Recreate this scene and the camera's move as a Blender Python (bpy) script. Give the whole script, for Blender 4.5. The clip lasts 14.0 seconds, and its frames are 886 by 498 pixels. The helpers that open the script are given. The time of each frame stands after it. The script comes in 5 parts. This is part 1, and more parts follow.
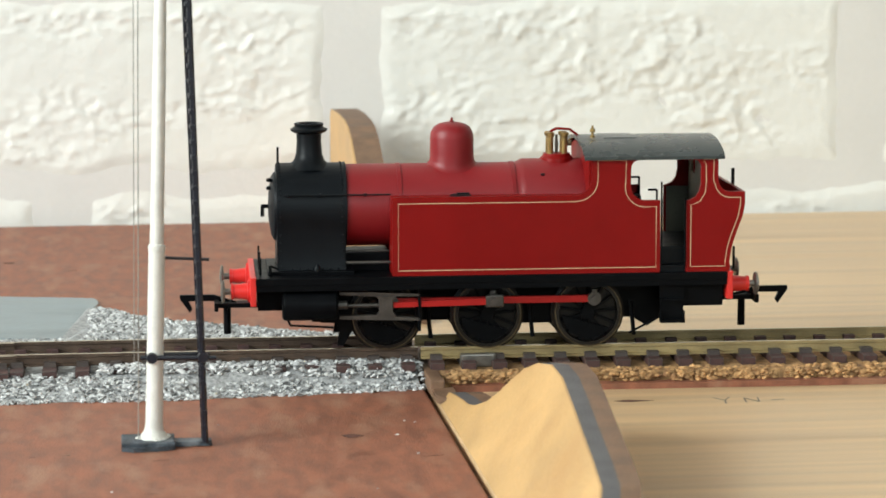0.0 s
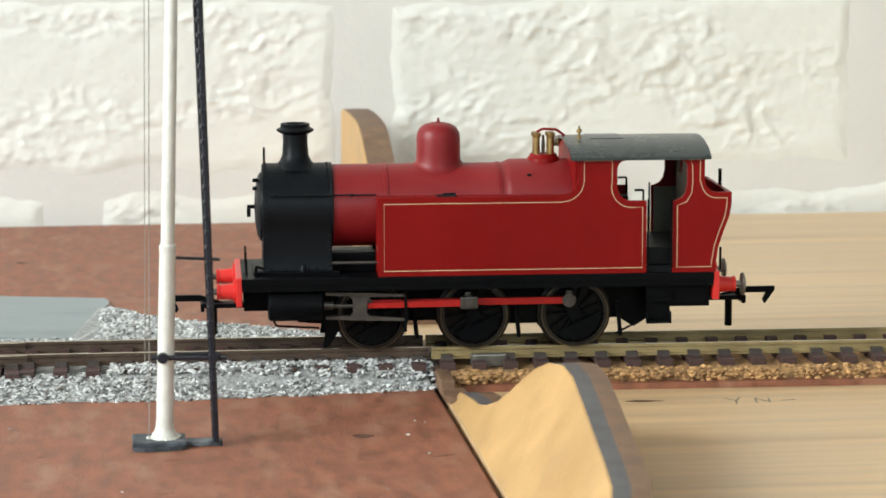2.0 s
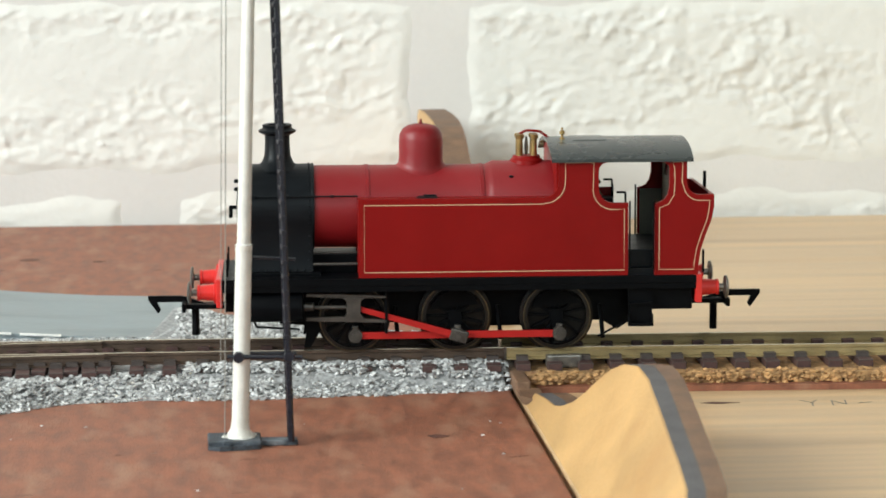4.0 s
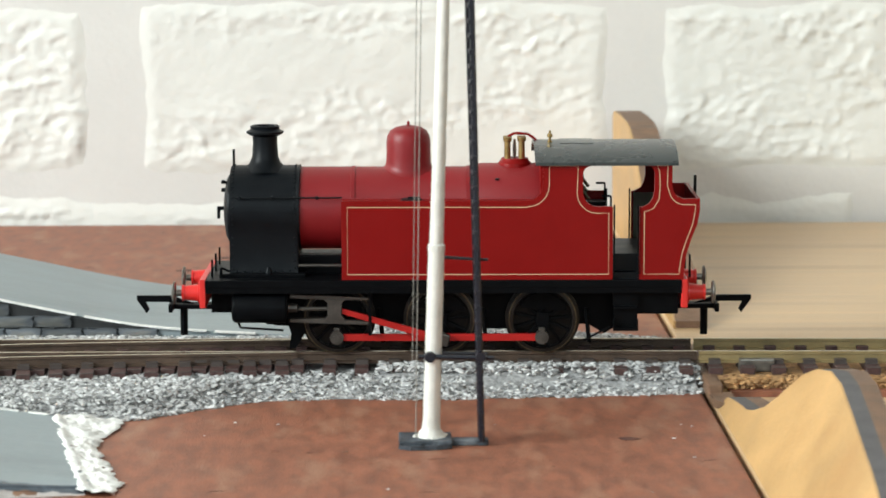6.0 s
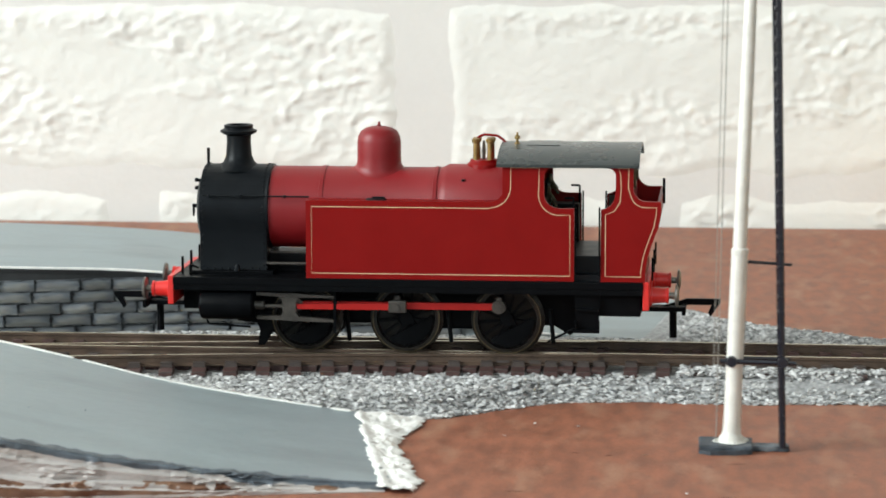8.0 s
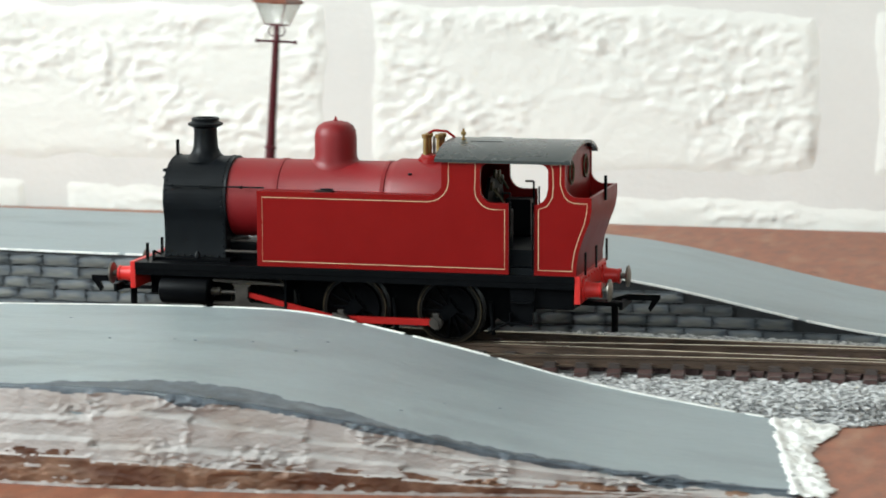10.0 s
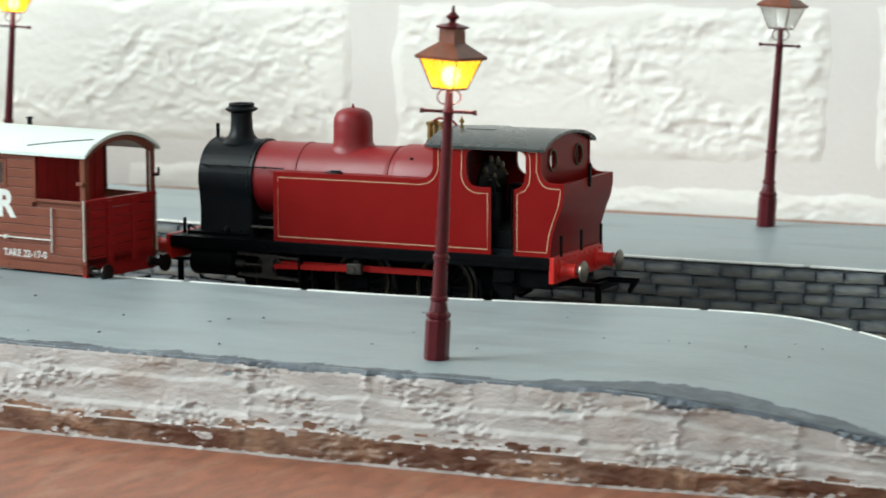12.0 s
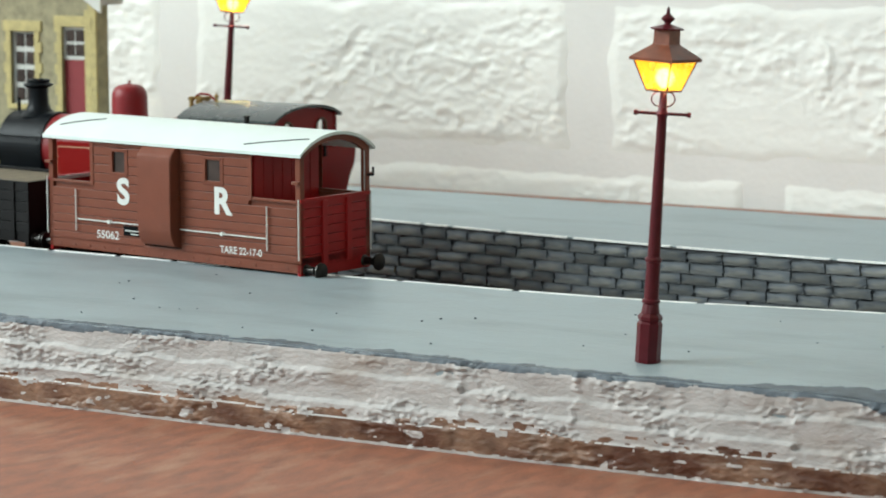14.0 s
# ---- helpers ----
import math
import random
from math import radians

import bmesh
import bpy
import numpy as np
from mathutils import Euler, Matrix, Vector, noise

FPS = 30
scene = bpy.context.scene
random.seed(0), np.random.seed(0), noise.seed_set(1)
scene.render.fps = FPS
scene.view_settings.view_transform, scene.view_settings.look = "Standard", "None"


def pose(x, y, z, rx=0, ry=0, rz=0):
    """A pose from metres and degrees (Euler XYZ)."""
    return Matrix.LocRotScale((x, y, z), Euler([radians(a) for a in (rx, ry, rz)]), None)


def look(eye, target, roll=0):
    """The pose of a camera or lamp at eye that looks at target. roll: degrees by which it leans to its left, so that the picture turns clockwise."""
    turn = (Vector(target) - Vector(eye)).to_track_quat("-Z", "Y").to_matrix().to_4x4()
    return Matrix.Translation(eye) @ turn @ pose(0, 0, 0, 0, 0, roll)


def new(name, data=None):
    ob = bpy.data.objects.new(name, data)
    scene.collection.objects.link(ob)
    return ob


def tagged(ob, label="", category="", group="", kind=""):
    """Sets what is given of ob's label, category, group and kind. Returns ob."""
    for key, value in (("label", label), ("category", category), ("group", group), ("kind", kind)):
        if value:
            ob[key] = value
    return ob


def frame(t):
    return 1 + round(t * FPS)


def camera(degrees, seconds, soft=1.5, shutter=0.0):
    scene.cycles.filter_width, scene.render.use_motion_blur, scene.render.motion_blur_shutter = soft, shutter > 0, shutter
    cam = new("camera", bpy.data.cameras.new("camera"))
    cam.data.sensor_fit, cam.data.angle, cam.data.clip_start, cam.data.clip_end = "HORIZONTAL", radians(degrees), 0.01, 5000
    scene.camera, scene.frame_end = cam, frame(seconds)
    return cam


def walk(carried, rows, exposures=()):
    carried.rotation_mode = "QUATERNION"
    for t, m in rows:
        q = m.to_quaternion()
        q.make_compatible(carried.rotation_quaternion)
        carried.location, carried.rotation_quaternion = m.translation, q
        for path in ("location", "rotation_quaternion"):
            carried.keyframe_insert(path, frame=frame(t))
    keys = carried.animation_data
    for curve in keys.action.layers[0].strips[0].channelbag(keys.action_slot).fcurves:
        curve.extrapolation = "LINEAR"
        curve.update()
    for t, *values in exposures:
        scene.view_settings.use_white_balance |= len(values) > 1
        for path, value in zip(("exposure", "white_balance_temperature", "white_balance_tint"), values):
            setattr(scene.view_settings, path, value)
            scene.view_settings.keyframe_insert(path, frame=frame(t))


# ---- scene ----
# One plan unit is close to a millimetre: the gauge of 15.4 units is 16.5 mm.
MM = 0.00107

cam = camera(18.32, 14.0, soft=1.7, shutter=0.35)
cam.data.dof.use_dof = True
cam.data.dof.focus_distance = 0.66
cam.data.dof.aperture_fstop = 50.0


def view(yaw):
    """The tripod head: the camera turns on an upright axis a little before the lens."""
    a = radians(yaw)
    x, y = 9.2 * math.sin(a), -9.2 * math.cos(a)
    return pose(x * MM, y * MM, 116 * MM, 90 - (8.02 - 0.0083 * yaw), 0, yaw) @ pose(0, 0, 0, 0, 0, -0.14)


PAN = ((0, -6.85), (0.5, -6.84), (1, -6.83), (1.5, -6.78), (2, -6.62), (2.6, -6.27), (3.2, -5.83), (3.8, -5.24), (4.3, -4.57), (4.5, -4.23),
       (5, -3.34), (5.5, -2.18), (6, -0.88), (6.5, 0.5), (7, 2.07), (7.5, 3.75), (8.1, 5.98), (8.7, 8.43), (9.3, 11.08), (9.8, 13.36),
       (10, 14.5), (10.5, 17.43), (11, 20.23), (11.5, 22.83), (12, 25.08), (12.5, 26.82), (13, 28.09), (13.5, 28.98), (14, 29.62))
walk(cam, [(t, view(a)) for t, a in PAN], exposures=((0, 0.15, 6500, 5), (7.7, 0.1, 6420, 6), (11, -0.06, 6280, 4), (14, -0.28, 6270, 2)))

# ---- light: a window in the wall that stands beyond the station, an added front fill, and the room's own bounce ----
world = bpy.data.worlds.new("world")
scene.world = world
world.use_nodes = True
_n = world.node_tree.nodes
sky = _n.new("ShaderNodeTexSky")
sky.sky_type, sky.sun_disc = "NISHITA", False
sky.sun_elevation, sky.sun_rotation = radians(35), radians(-80)
_n["Background"].inputs[1].default_value = 0.12
world.node_tree.links.new(sky.outputs[0], _n["Background"].inputs[0])


def area_lamp(name, eye, target, w, h, power, colour):
    d = bpy.data.lights.new(name, "AREA")
    d.shape, d.size, d.size_y, d.energy, d.color = "RECTANGLE", w, h, power, colour
    ob = new(name, d)
    ob.matrix_world = look(eye, target)
    return ob


area_lamp("window_daylight", (-1.56, -0.16, 0.86), (0.1, 0.62, 0.05), 1.0, 0.85, 50, (0.945, 1.0, 1.0))
# added fill that brightens the sides facing the camera; no known window there
area_lamp("front_fill_lamp", (0.30, -1.56, 0.82), (0.1, 0.6, 0.0), 1.2, 0.75, 9.5, (0.91, 1.0, 1.0))


# ---- materials ----
def mat(name, colour, rough=0.5, metal=0.0, vary=0.12, scale=250.0, fine=1800.0, bump=0.0, spec=0.5, second=None, amount=0.5, stretch=(1, 1, 1), emit=None, strength=0.0):
    m = bpy.data.materials.new(name)
    m.use_nodes = True
    nt = m.node_tree
    nd, ln = nt.nodes, nt.links
    b = nd["Principled BSDF"]
    co = nd.new("ShaderNodeTexCoord")
    mp = nd.new("ShaderNodeMapping")
    mp.inputs["Scale"].default_value = stretch
    ln.new(co.outputs["Object"], mp.inputs[0])

    def tex(s, detail=4):
        t = nd.new("ShaderNodeTexNoise")
        t.inputs["Scale"].default_value, t.inputs["Detail"].default_value = s, detail
        ln.new(mp.outputs[0], t.inputs["Vector"])
        return t
    a, f = tex(scale), tex(fine, 2)
    ramp = nd.new("ShaderNodeValToRGB")
    dark = tuple(c * (1 - vary) for c in colour)
    lite = tuple(min(1, c * (1 + vary)) for c in colour)
    ramp.color_ramp.elements[0].position, ramp.color_ramp.elements[1].position = 0.32, 0.68
    ramp.color_ramp.elements[0].color, ramp.color_ramp.elements[1].color = (*dark, 1), (*lite, 1)
    ln.new(a.outputs["Fac"], ramp.inputs[0])
    last = ramp.outputs[0]
    if second:
        s2 = tex(scale * 0.45, 6)
        r2 = nd.new("ShaderNodeValToRGB")
        r2.color_ramp.elements[0].position, r2.color_ramp.elements[1].position = 0.62 - 0.25 * amount, 0.78 - 0.2 * amount
        ln.new(s2.outputs["Fac"], r2.inputs[0])
        mix = nd.new("ShaderNodeMix")
        mix.data_type = "RGBA"
        ln.new(r2.outputs[0], mix.inputs[0])
        ln.new(last, mix.inputs[6])
        mix.inputs[7].default_value = (*second, 1)
        last = mix.outputs[2]
    hsv = nd.new("ShaderNodeHueSaturation")
    mr = nd.new("ShaderNodeMapRange")
    mr.inputs["To Min"].default_value, mr.inputs["To Max"].default_value = 1 - vary * 0.7, 1 + vary * 0.7
    ln.new(f.outputs["Fac"], mr.inputs[0])
    ln.new(mr.outputs[0], hsv.inputs["Value"])
    ln.new(last, hsv.inputs["Color"])
    ln.new(hsv.outputs[0], b.inputs["Base Color"])
    rr = nd.new("ShaderNodeMapRange")
    rr.inputs["To Min"].default_value, rr.inputs["To Max"].default_value = max(0.02, rough - 0.1), min(1, rough + 0.1)
    ln.new(a.outputs["Fac"], rr.inputs[0])
    ln.new(rr.outputs[0], b.inputs["Roughness"])
    b.inputs["Metallic"].default_value = metal
    b.inputs["Specular IOR Level"].default_value = spec
    if bump:
        bp = nd.new("ShaderNodeBump")
        bp.inputs["Strength"].default_value, bp.inputs["Distance"].default_value = min(1, bump), 0.0004
        ln.new(f.outputs["Fac"], bp.inputs["Height"])
        ln.new(bp.outputs[0], b.inputs["Normal"])
    if emit:
        b.inputs["Emission Color"].default_value, b.inputs["Emission Strength"].default_value = (*emit, 1), strength
    return m


def varied(m, low, high):
    """Each object, or each loose piece of a joined mesh, takes its own brightness."""
    nt = m.node_tree
    b = nt.nodes["Principled BSDF"]
    old = b.inputs["Base Color"].links[0].from_socket
    g = nt.nodes.new("ShaderNodeNewGeometry")
    mr = nt.nodes.new("ShaderNodeMapRange")
    mr.inputs["To Min"].default_value, mr.inputs["To Max"].default_value = low, high
    nt.links.new(g.outputs["Random Per Island"], mr.inputs[0])
    h = nt.nodes.new("ShaderNodeHueSaturation")
    nt.links.new(mr.outputs[0], h.inputs["Value"])
    nt.links.new(old, h.inputs["Color"])
    nt.links.new(h.outputs[0], b.inputs["Base Color"])
    return m


def own_tone(m, low, high):
    """Each object that wears the material takes its own brightness."""
    nt = m.node_tree
    b = nt.nodes["Principled BSDF"]
    old = b.inputs["Base Color"].links[0].from_socket
    g = nt.nodes.new("ShaderNodeObjectInfo")
    mr = nt.nodes.new("ShaderNodeMapRange")
    mr.inputs["To Min"].default_value, mr.inputs["To Max"].default_value = low, high
    nt.links.new(g.outputs["Random"], mr.inputs[0])
    h = nt.nodes.new("ShaderNodeHueSaturation")
    nt.links.new(mr.outputs[0], h.inputs["Value"])
    nt.links.new(old, h.inputs["Color"])
    nt.links.new(h.outputs[0], b.inputs["Base Color"])
    return m


M_WALL = mat("white_wall_paint", (0.80, 0.775, 0.725), 0.55, vary=0.03, scale=20, fine=420, bump=0.4)
M_JOINT = mat("wall_joint_paint", (0.735, 0.70, 0.665), 0.7, vary=0.03, scale=25, fine=500, bump=0.35)
M_ROOM = mat("plain_room_paint", (0.42, 0.41, 0.39), 0.8, vary=0.04, scale=3, fine=60)
M_BROWN = mat("brown_stained_board", (0.255, 0.093, 0.051), 0.6, vary=0.26, scale=200, fine=1300, bump=0.25, second=(0.325, 0.158, 0.095), amount=0.4, stretch=(1.4, 0.5, 1))
M_OAK = mat("pale_oak_board", (0.615, 0.42, 0.235), 0.36, vary=0.13, scale=60, fine=900, bump=0.2, stretch=(0.12, 3.5, 1), second=(0.46, 0.295, 0.155), amount=0.3)
M_PLY = mat("tan_plywood_face", (0.52, 0.315, 0.13), 0.5, vary=0.14, scale=45, fine=900, bump=0.35, stretch=(1, 1, 1.6), second=(0.41, 0.225, 0.085), amount=0.25)
M_PLYEDGE = mat("brown_plywood_edge", (0.185, 0.105, 0.062), 0.6, vary=0.25, scale=160, fine=1500, bump=0.4)
M_PLYDARK = mat("slate_grey_plywood_core", (0.105, 0.098, 0.10), 0.7, vary=0.2, scale=160, fine=1500, bump=0.4)
M_RED = mat("crimson_loco_paint", (0.20, 0.0055, 0.005), 0.36, spec=0.12, vary=0.05, scale=120, fine=2500, bump=0.03)
M_REDB = mat("crimson_boiler_paint", (0.20, 0.006, 0.009), 0.46, vary=0.06, scale=120, fine=2500, bump=0.04, spec=0.42)
M_RODRED = mat("red_rod_paint", (0.38, 0.012, 0.010), 0.45, spec=0.25, vary=0.08, scale=300)
M_RED2 = mat("bright_red_paint", (0.62, 0.022, 0.018), 0.38, vary=0.06, scale=300)
M_BLACK = mat("satin_black_paint", (0.003, 0.0033, 0.004), 0.4, spec=0.055, vary=0.2, scale=300, bump=0.03)
M_SMOKE = mat("smokebox_black", (0.0045, 0.0058, 0.0075), 0.42, spec=0.15, vary=0.15, scale=200, bump=0.05)
M_ROOFG = mat("dark_grey_roof_paint", (0.034, 0.041, 0.041), 0.28, vary=0.12, scale=150, bump=0.05)
M_LINE = mat("cream_lining", (0.66, 0.48, 0.29), 0.5, vary=0.05, scale=400)
M_STEEL = mat("dull_steel", (0.20, 0.185, 0.165), 0.4, metal=0.8, vary=0.2, scale=500)
M_RODSTEEL = mat("weathered_motion_steel", (0.072, 0.063, 0.055), 0.42, metal=0.5, vary=0.25, scale=500)
M_BRASS = mat("brass", (0.34, 0.23, 0.09), 0.35, metal=0.9, vary=0.15, scale=500)
M_TYRE = mat("blackened_tyre", (0.016, 0.014, 0.012), 0.32, metal=0.6, vary=0.2, scale=500)
M_TREAD = mat("worn_tyre_edge", (0.10, 0.076, 0.045), 0.4, metal=0.8, vary=0.3, scale=500)
M_CABIN = mat("olive_grey_cab_lining", (0.15, 0.14, 0.10), 0.6, vary=0.12, scale=300)
M_RAIL = mat("nickel_rail_side", (0.36, 0.275, 0.135), 0.42, metal=0.45, vary=0.22, scale=120, bump=0.1)
M_RAILB = mat("weathered_rail", (0.098, 0.064, 0.045), 0.5, metal=0.35, vary=0.3, scale=150, bump=0.15)
M_RAILTOP = mat("worn_rail_top", (0.50, 0.42, 0.29), 0.3, metal=0.9, vary=0.12, scale=120)
M_SLEEPER = varied(mat("brown_black_sleeper", (0.045, 0.034, 0.030), 0.6, vary=0.25, scale=400, bump=0.2), 0.7, 1.5)
M_CHAIR = varied(mat("red_brown_rail_chair", (0.066, 0.031, 0.027), 0.6, vary=0.3, scale=500, bump=0.2), 0.6, 1.5)
M_CORK = varied(mat("cork", (0.46, 0.26, 0.11), 0.9, vary=0.35, scale=600, fine=1500, bump=0.9, second=(0.22, 0.11, 0.05), amount=0.4), 0.65, 1.35)
M_BALLAST = varied(mat("grey_ballast", (0.50, 0.495, 0.49), 0.9, spec=0.12, vary=0.15, scale=700, bump=0.3), 0.42, 1.4)
M_BALLBED = mat("ballast_bed", (0.33, 0.33, 0.33), 0.9, vary=0.35, scale=700, fine=1800, bump=0.8)
M_PLAT = mat("grey_platform_paint", (0.252, 0.296, 0.312), 0.45, vary=0.09, scale=110, fine=700, bump=0.35, stretch=(0.45, 1.2, 1), second=(0.205, 0.238, 0.25), amount=0.4)
M_PLATDARK = mat("dark_grey_paint_edge", (0.082, 0.098, 0.116), 0.6, vary=0.4, scale=200, fine=900, bump=0.6, second=(0.17, 0.19, 0.205), amount=0.3)
M_EDGEW = mat("white_platform_edge", (0.82, 0.81, 0.78), 0.6, vary=0.15, scale=200, bump=0.2)
M_DENT = mat("dark_dent", (0.10, 0.038, 0.026), 0.7, vary=0.3, scale=400)
M_PLASTER = mat("rough_white_plaster", (0.455, 0.42, 0.40), 0.65, vary=0.12, scale=120, fine=1300, bump=0.5, second=(0.31, 0.25, 0.21), amount=0.35, stretch=(0.7, 1, 1.2))
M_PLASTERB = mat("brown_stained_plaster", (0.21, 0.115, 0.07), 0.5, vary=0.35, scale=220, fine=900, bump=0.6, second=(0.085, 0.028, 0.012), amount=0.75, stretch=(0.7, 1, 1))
M_STONE = own_tone(mat("grey_blue_stone", (0.088, 0.097, 0.108), 0.8, vary=0.4, scale=300, fine=900, bump=1.0, second=(0.23, 0.205, 0.15), amount=0.38), 0.6, 1.4)
M_STONEBED = mat("dark_joint_and_coping_shade", (0.028, 0.029, 0.03), 0.9, vary=0.2, scale=300)
M_MAROON = mat("maroon_lamp_paint", (0.078, 0.0045, 0.009), 0.36, spec=0.35, vary=0.1, scale=400)
M_GLOWPANE = mat("lit_lamp_glass", (1.0, 0.72, 0.12), 0.25, vary=0.02, emit=(1.0, 0.50, 0.02), strength=0.32)
M_GLOWPANE.node_tree.nodes["Principled BSDF"].inputs["Transmission Weight"].default_value = 1.0
M_COPPER = mat("coppery_lamp_roof", (0.17, 0.05, 0.025), 0.36, vary=0.25, scale=300)
M_FITTING = mat("dull_brass_fitting", (0.09, 0.07, 0.04), 0.5, metal=0.5, vary=0.3, scale=500)
M_BULB = mat("lit_lamp_bulb", (1, 0.9, 0.6), 0.4, vary=0.02, emit=(1.0, 0.85, 0.45), strength=200)
M_CLEAR = mat("clear_lamp_glass", (0.8, 0.8, 0.78), 0.1, vary=0.02)
M_CLEAR.node_tree.nodes["Principled BSDF"].inputs["Transmission Weight"].default_value = 0.95
M_WHITE = mat("white_signal_paint", (0.72, 0.70, 0.645), 0.4, vary=0.08, scale=260, bump=0.25)
M_SIGBASE = mat("blue_grey_cast_base", (0.045, 0.055, 0.068), 0.6, vary=0.5, scale=400, fine=1500, bump=0.8, second=(0.16, 0.175, 0.19), amount=0.3)
M_LADDER = mat("blue_black_ladder_paint", (0.006, 0.007, 0.014), 0.4, vary=0.3, scale=400)
M_WIRE = mat("pale_grey_wire", (0.25, 0.235, 0.21), 0.5, vary=0.1, scale=400)
M_VAN = mat("brown_van_paint", (0.16, 0.046, 0.025), 0.42, spec=0.25, vary=0.08, scale=200, bump=0.05)
M_VANRED = mat("van_end_red", (0.27, 0.011, 0.011), 0.42, spec=0.25, vary=0.08, scale=200, bump=0.05)
M_VANROOF = mat("white_van_roof", (0.63, 0.68, 0.645), 0.5, vary=0.03, scale=100)
M_LETTER = mat("white_lettering", (0.62, 0.62, 0.585), 0.5, vary=0.05)
M_WAGON = mat("dark_wagon_paint", (0.007, 0.006, 0.006), 0.55, spec=0.15, vary=0.2, scale=300)
M_WAGTOP = mat("weathered_timber", (0.16, 0.13, 0.085), 0.8, vary=0.25, scale=200, stretch=(1, 4, 1))
M_RENDER = mat("ochre_stone_print", (0.27, 0.235, 0.14), 0.8, vary=0.25, scale=260, fine=900, bump=0.2)
M_QUOIN = mat("yellow_stone_quoin", (0.44, 0.36, 0.16), 0.8, vary=0.15, scale=300)
M_DOOR = mat("dark_red_door", (0.20, 0.018, 0.022), 0.5, vary=0.06, scale=200)
M_GREYW = mat("grey_white_sash", (0.55, 0.54, 0.50), 0.5, vary=0.06, scale=300)
M_PANE = mat("dark_window_pane", (0.05, 0.035, 0.03), 0.3, spec=0.2, vary=0.3, scale=200)
M_SLATE = mat("pale_slate_roof", (0.42, 0.40, 0.38), 0.8, vary=0.2, scale=250, bump=0.3)


# ---- mesh helpers; all lengths in plan units ----
def part(name, bm, material, parent=None, label="", smooth=False, at=None):
    bmesh.ops.recalc_face_normals(bm, faces=bm.faces)
    bm.transform(Matrix.Scale(MM, 4))
    me = bpy.data.meshes.new(name)
    bm.to_mesh(me)
    bm.free()
    for m in (material if isinstance(material, (list, tuple)) else [material]):
        me.materials.append(m)
    if smooth:
        for p in me.polygons:
            p.use_smooth = True
        me.set_sharp_from_angle(angle=radians(35))
    ob = new(name, me)
    if parent:
        ob.parent = parent
    if at:
        ob.location = [c * MM for c in at]
    if label:
        ob["label"] = label
    return ob


def thing(name, x, y, z, label, category, group="", turn=0):
    ob = new(name)
    ob.empty_display_size = 0.005
    ob.matrix_world = pose(x * MM, y * MM, z * MM, 0, 0, turn)
    return tagged(ob, label, category, group)


def box(x0, x1, y0, y1, z0, z1, bevel=0.0, bm=None):
    own = bmesh.new()
    bmesh.ops.create_cube(own, size=1)
    for v in own.verts:
        v.co = ((x0 + x1) / 2 + v.co.x * (x1 - x0), (y0 + y1) / 2 + v.co.y * (y1 - y0), (z0 + z1) / 2 + v.co.z * (z1 - z0))
    if bevel:
        bmesh.ops.bevel(own, geom=list(own.edges), offset=bevel, segments=2, affect="EDGES", profile=0.6)
    return join(bm, own)


def join(bm, own):
    if bm is None:
        return own
    me = bpy.data.meshes.new("tmp")
    own.to_mesh(me)
    own.free()
    bm.from_mesh(me)
    bpy.data.meshes.remove(me)
    return bm


def rod(p, q, r0, r1=None, seg=12, bm=None):
    p, q = Vector(p), Vector(q)
    own = bmesh.new()
    bmesh.ops.create_cone(own, cap_ends=True, segments=seg, radius1=r0, radius2=r0 if r1 is None else r1, depth=(q - p).length)
    own.transform(Matrix.Translation((p + q) / 2) @ (q - p).to_track_quat("Z", "Y").to_matrix().to_4x4())
    return join(bm, own)


def lathe(profile, x=0, y=0, z=0, seg=24, bm=None, axis="Z"):
    """Rings of (radius, height) joined up, capped at both ends."""
    own = bmesh.new()
    rings = []
    for r, h in profile:
        rings.append([own.verts.new((r * math.cos(2 * math.pi * i / seg), r * math.sin(2 * math.pi * i / seg), h)) for i in range(seg)])
    for a, b in zip(rings, rings[1:]):
        for i in range(seg):
            own.faces.new((a[i], a[(i + 1) % seg], b[(i + 1) % seg], b[i]))
    own.faces.new(rings[0][::-1])
    own.faces.new(rings[-1])
    if axis == "X":
        own.transform(Matrix.Rotation(radians(90), 4, "Y"))
    if axis == "Y":
        own.transform(Matrix.Rotation(radians(-90), 4, "X"))
    own.transform(Matrix.Translation((x, y, z)))
    return join(bm, own)


def plate(outline, a, b, axis="Y", bm=None, bevel=0.0):
    """A flat sheet with a drawn outline, from a to b along the axis. Y: outline in x, z. X: in y, z. Z: in x, y."""
    own = bmesh.new()

    def at(p, c):
        return {"Y": (p[0], c, p[1]), "X": (c, p[0], p[1]), "Z": (p[0], p[1], c)}[axis]
    va = [own.verts.new(at(p, a)) for p in outline]
    vb = [own.verts.new(at(p, b)) for p in outline]
    n = len(outline)
    own.faces.new(va)
    own.faces.new(vb[::-1])
    for i in range(n):
        own.faces.new((va[i], vb[i], vb[(i + 1) % n], va[(i + 1) % n]))
    if bevel:
        bmesh.ops.recalc_face_normals(own, faces=own.faces)
        bmesh.ops.bevel(own, geom=list(own.edges), offset=bevel, segments=2, affect="EDGES")
    return join(bm, own)


def arc(cx, cz, r, a0, a1, n=8):
    return [(cx + r * math.cos(radians(a0 + (a1 - a0) * i / n)), cz + r * math.sin(radians(a0 + (a1 - a0) * i / n))) for i in range(n + 1)]


def tube(pts, r, seg=6, bm=None):
    own = bmesh.new()
    for p, q in zip(pts, pts[1:]):
        rod(p, q, r, r, seg, own)
    return join(bm, own)


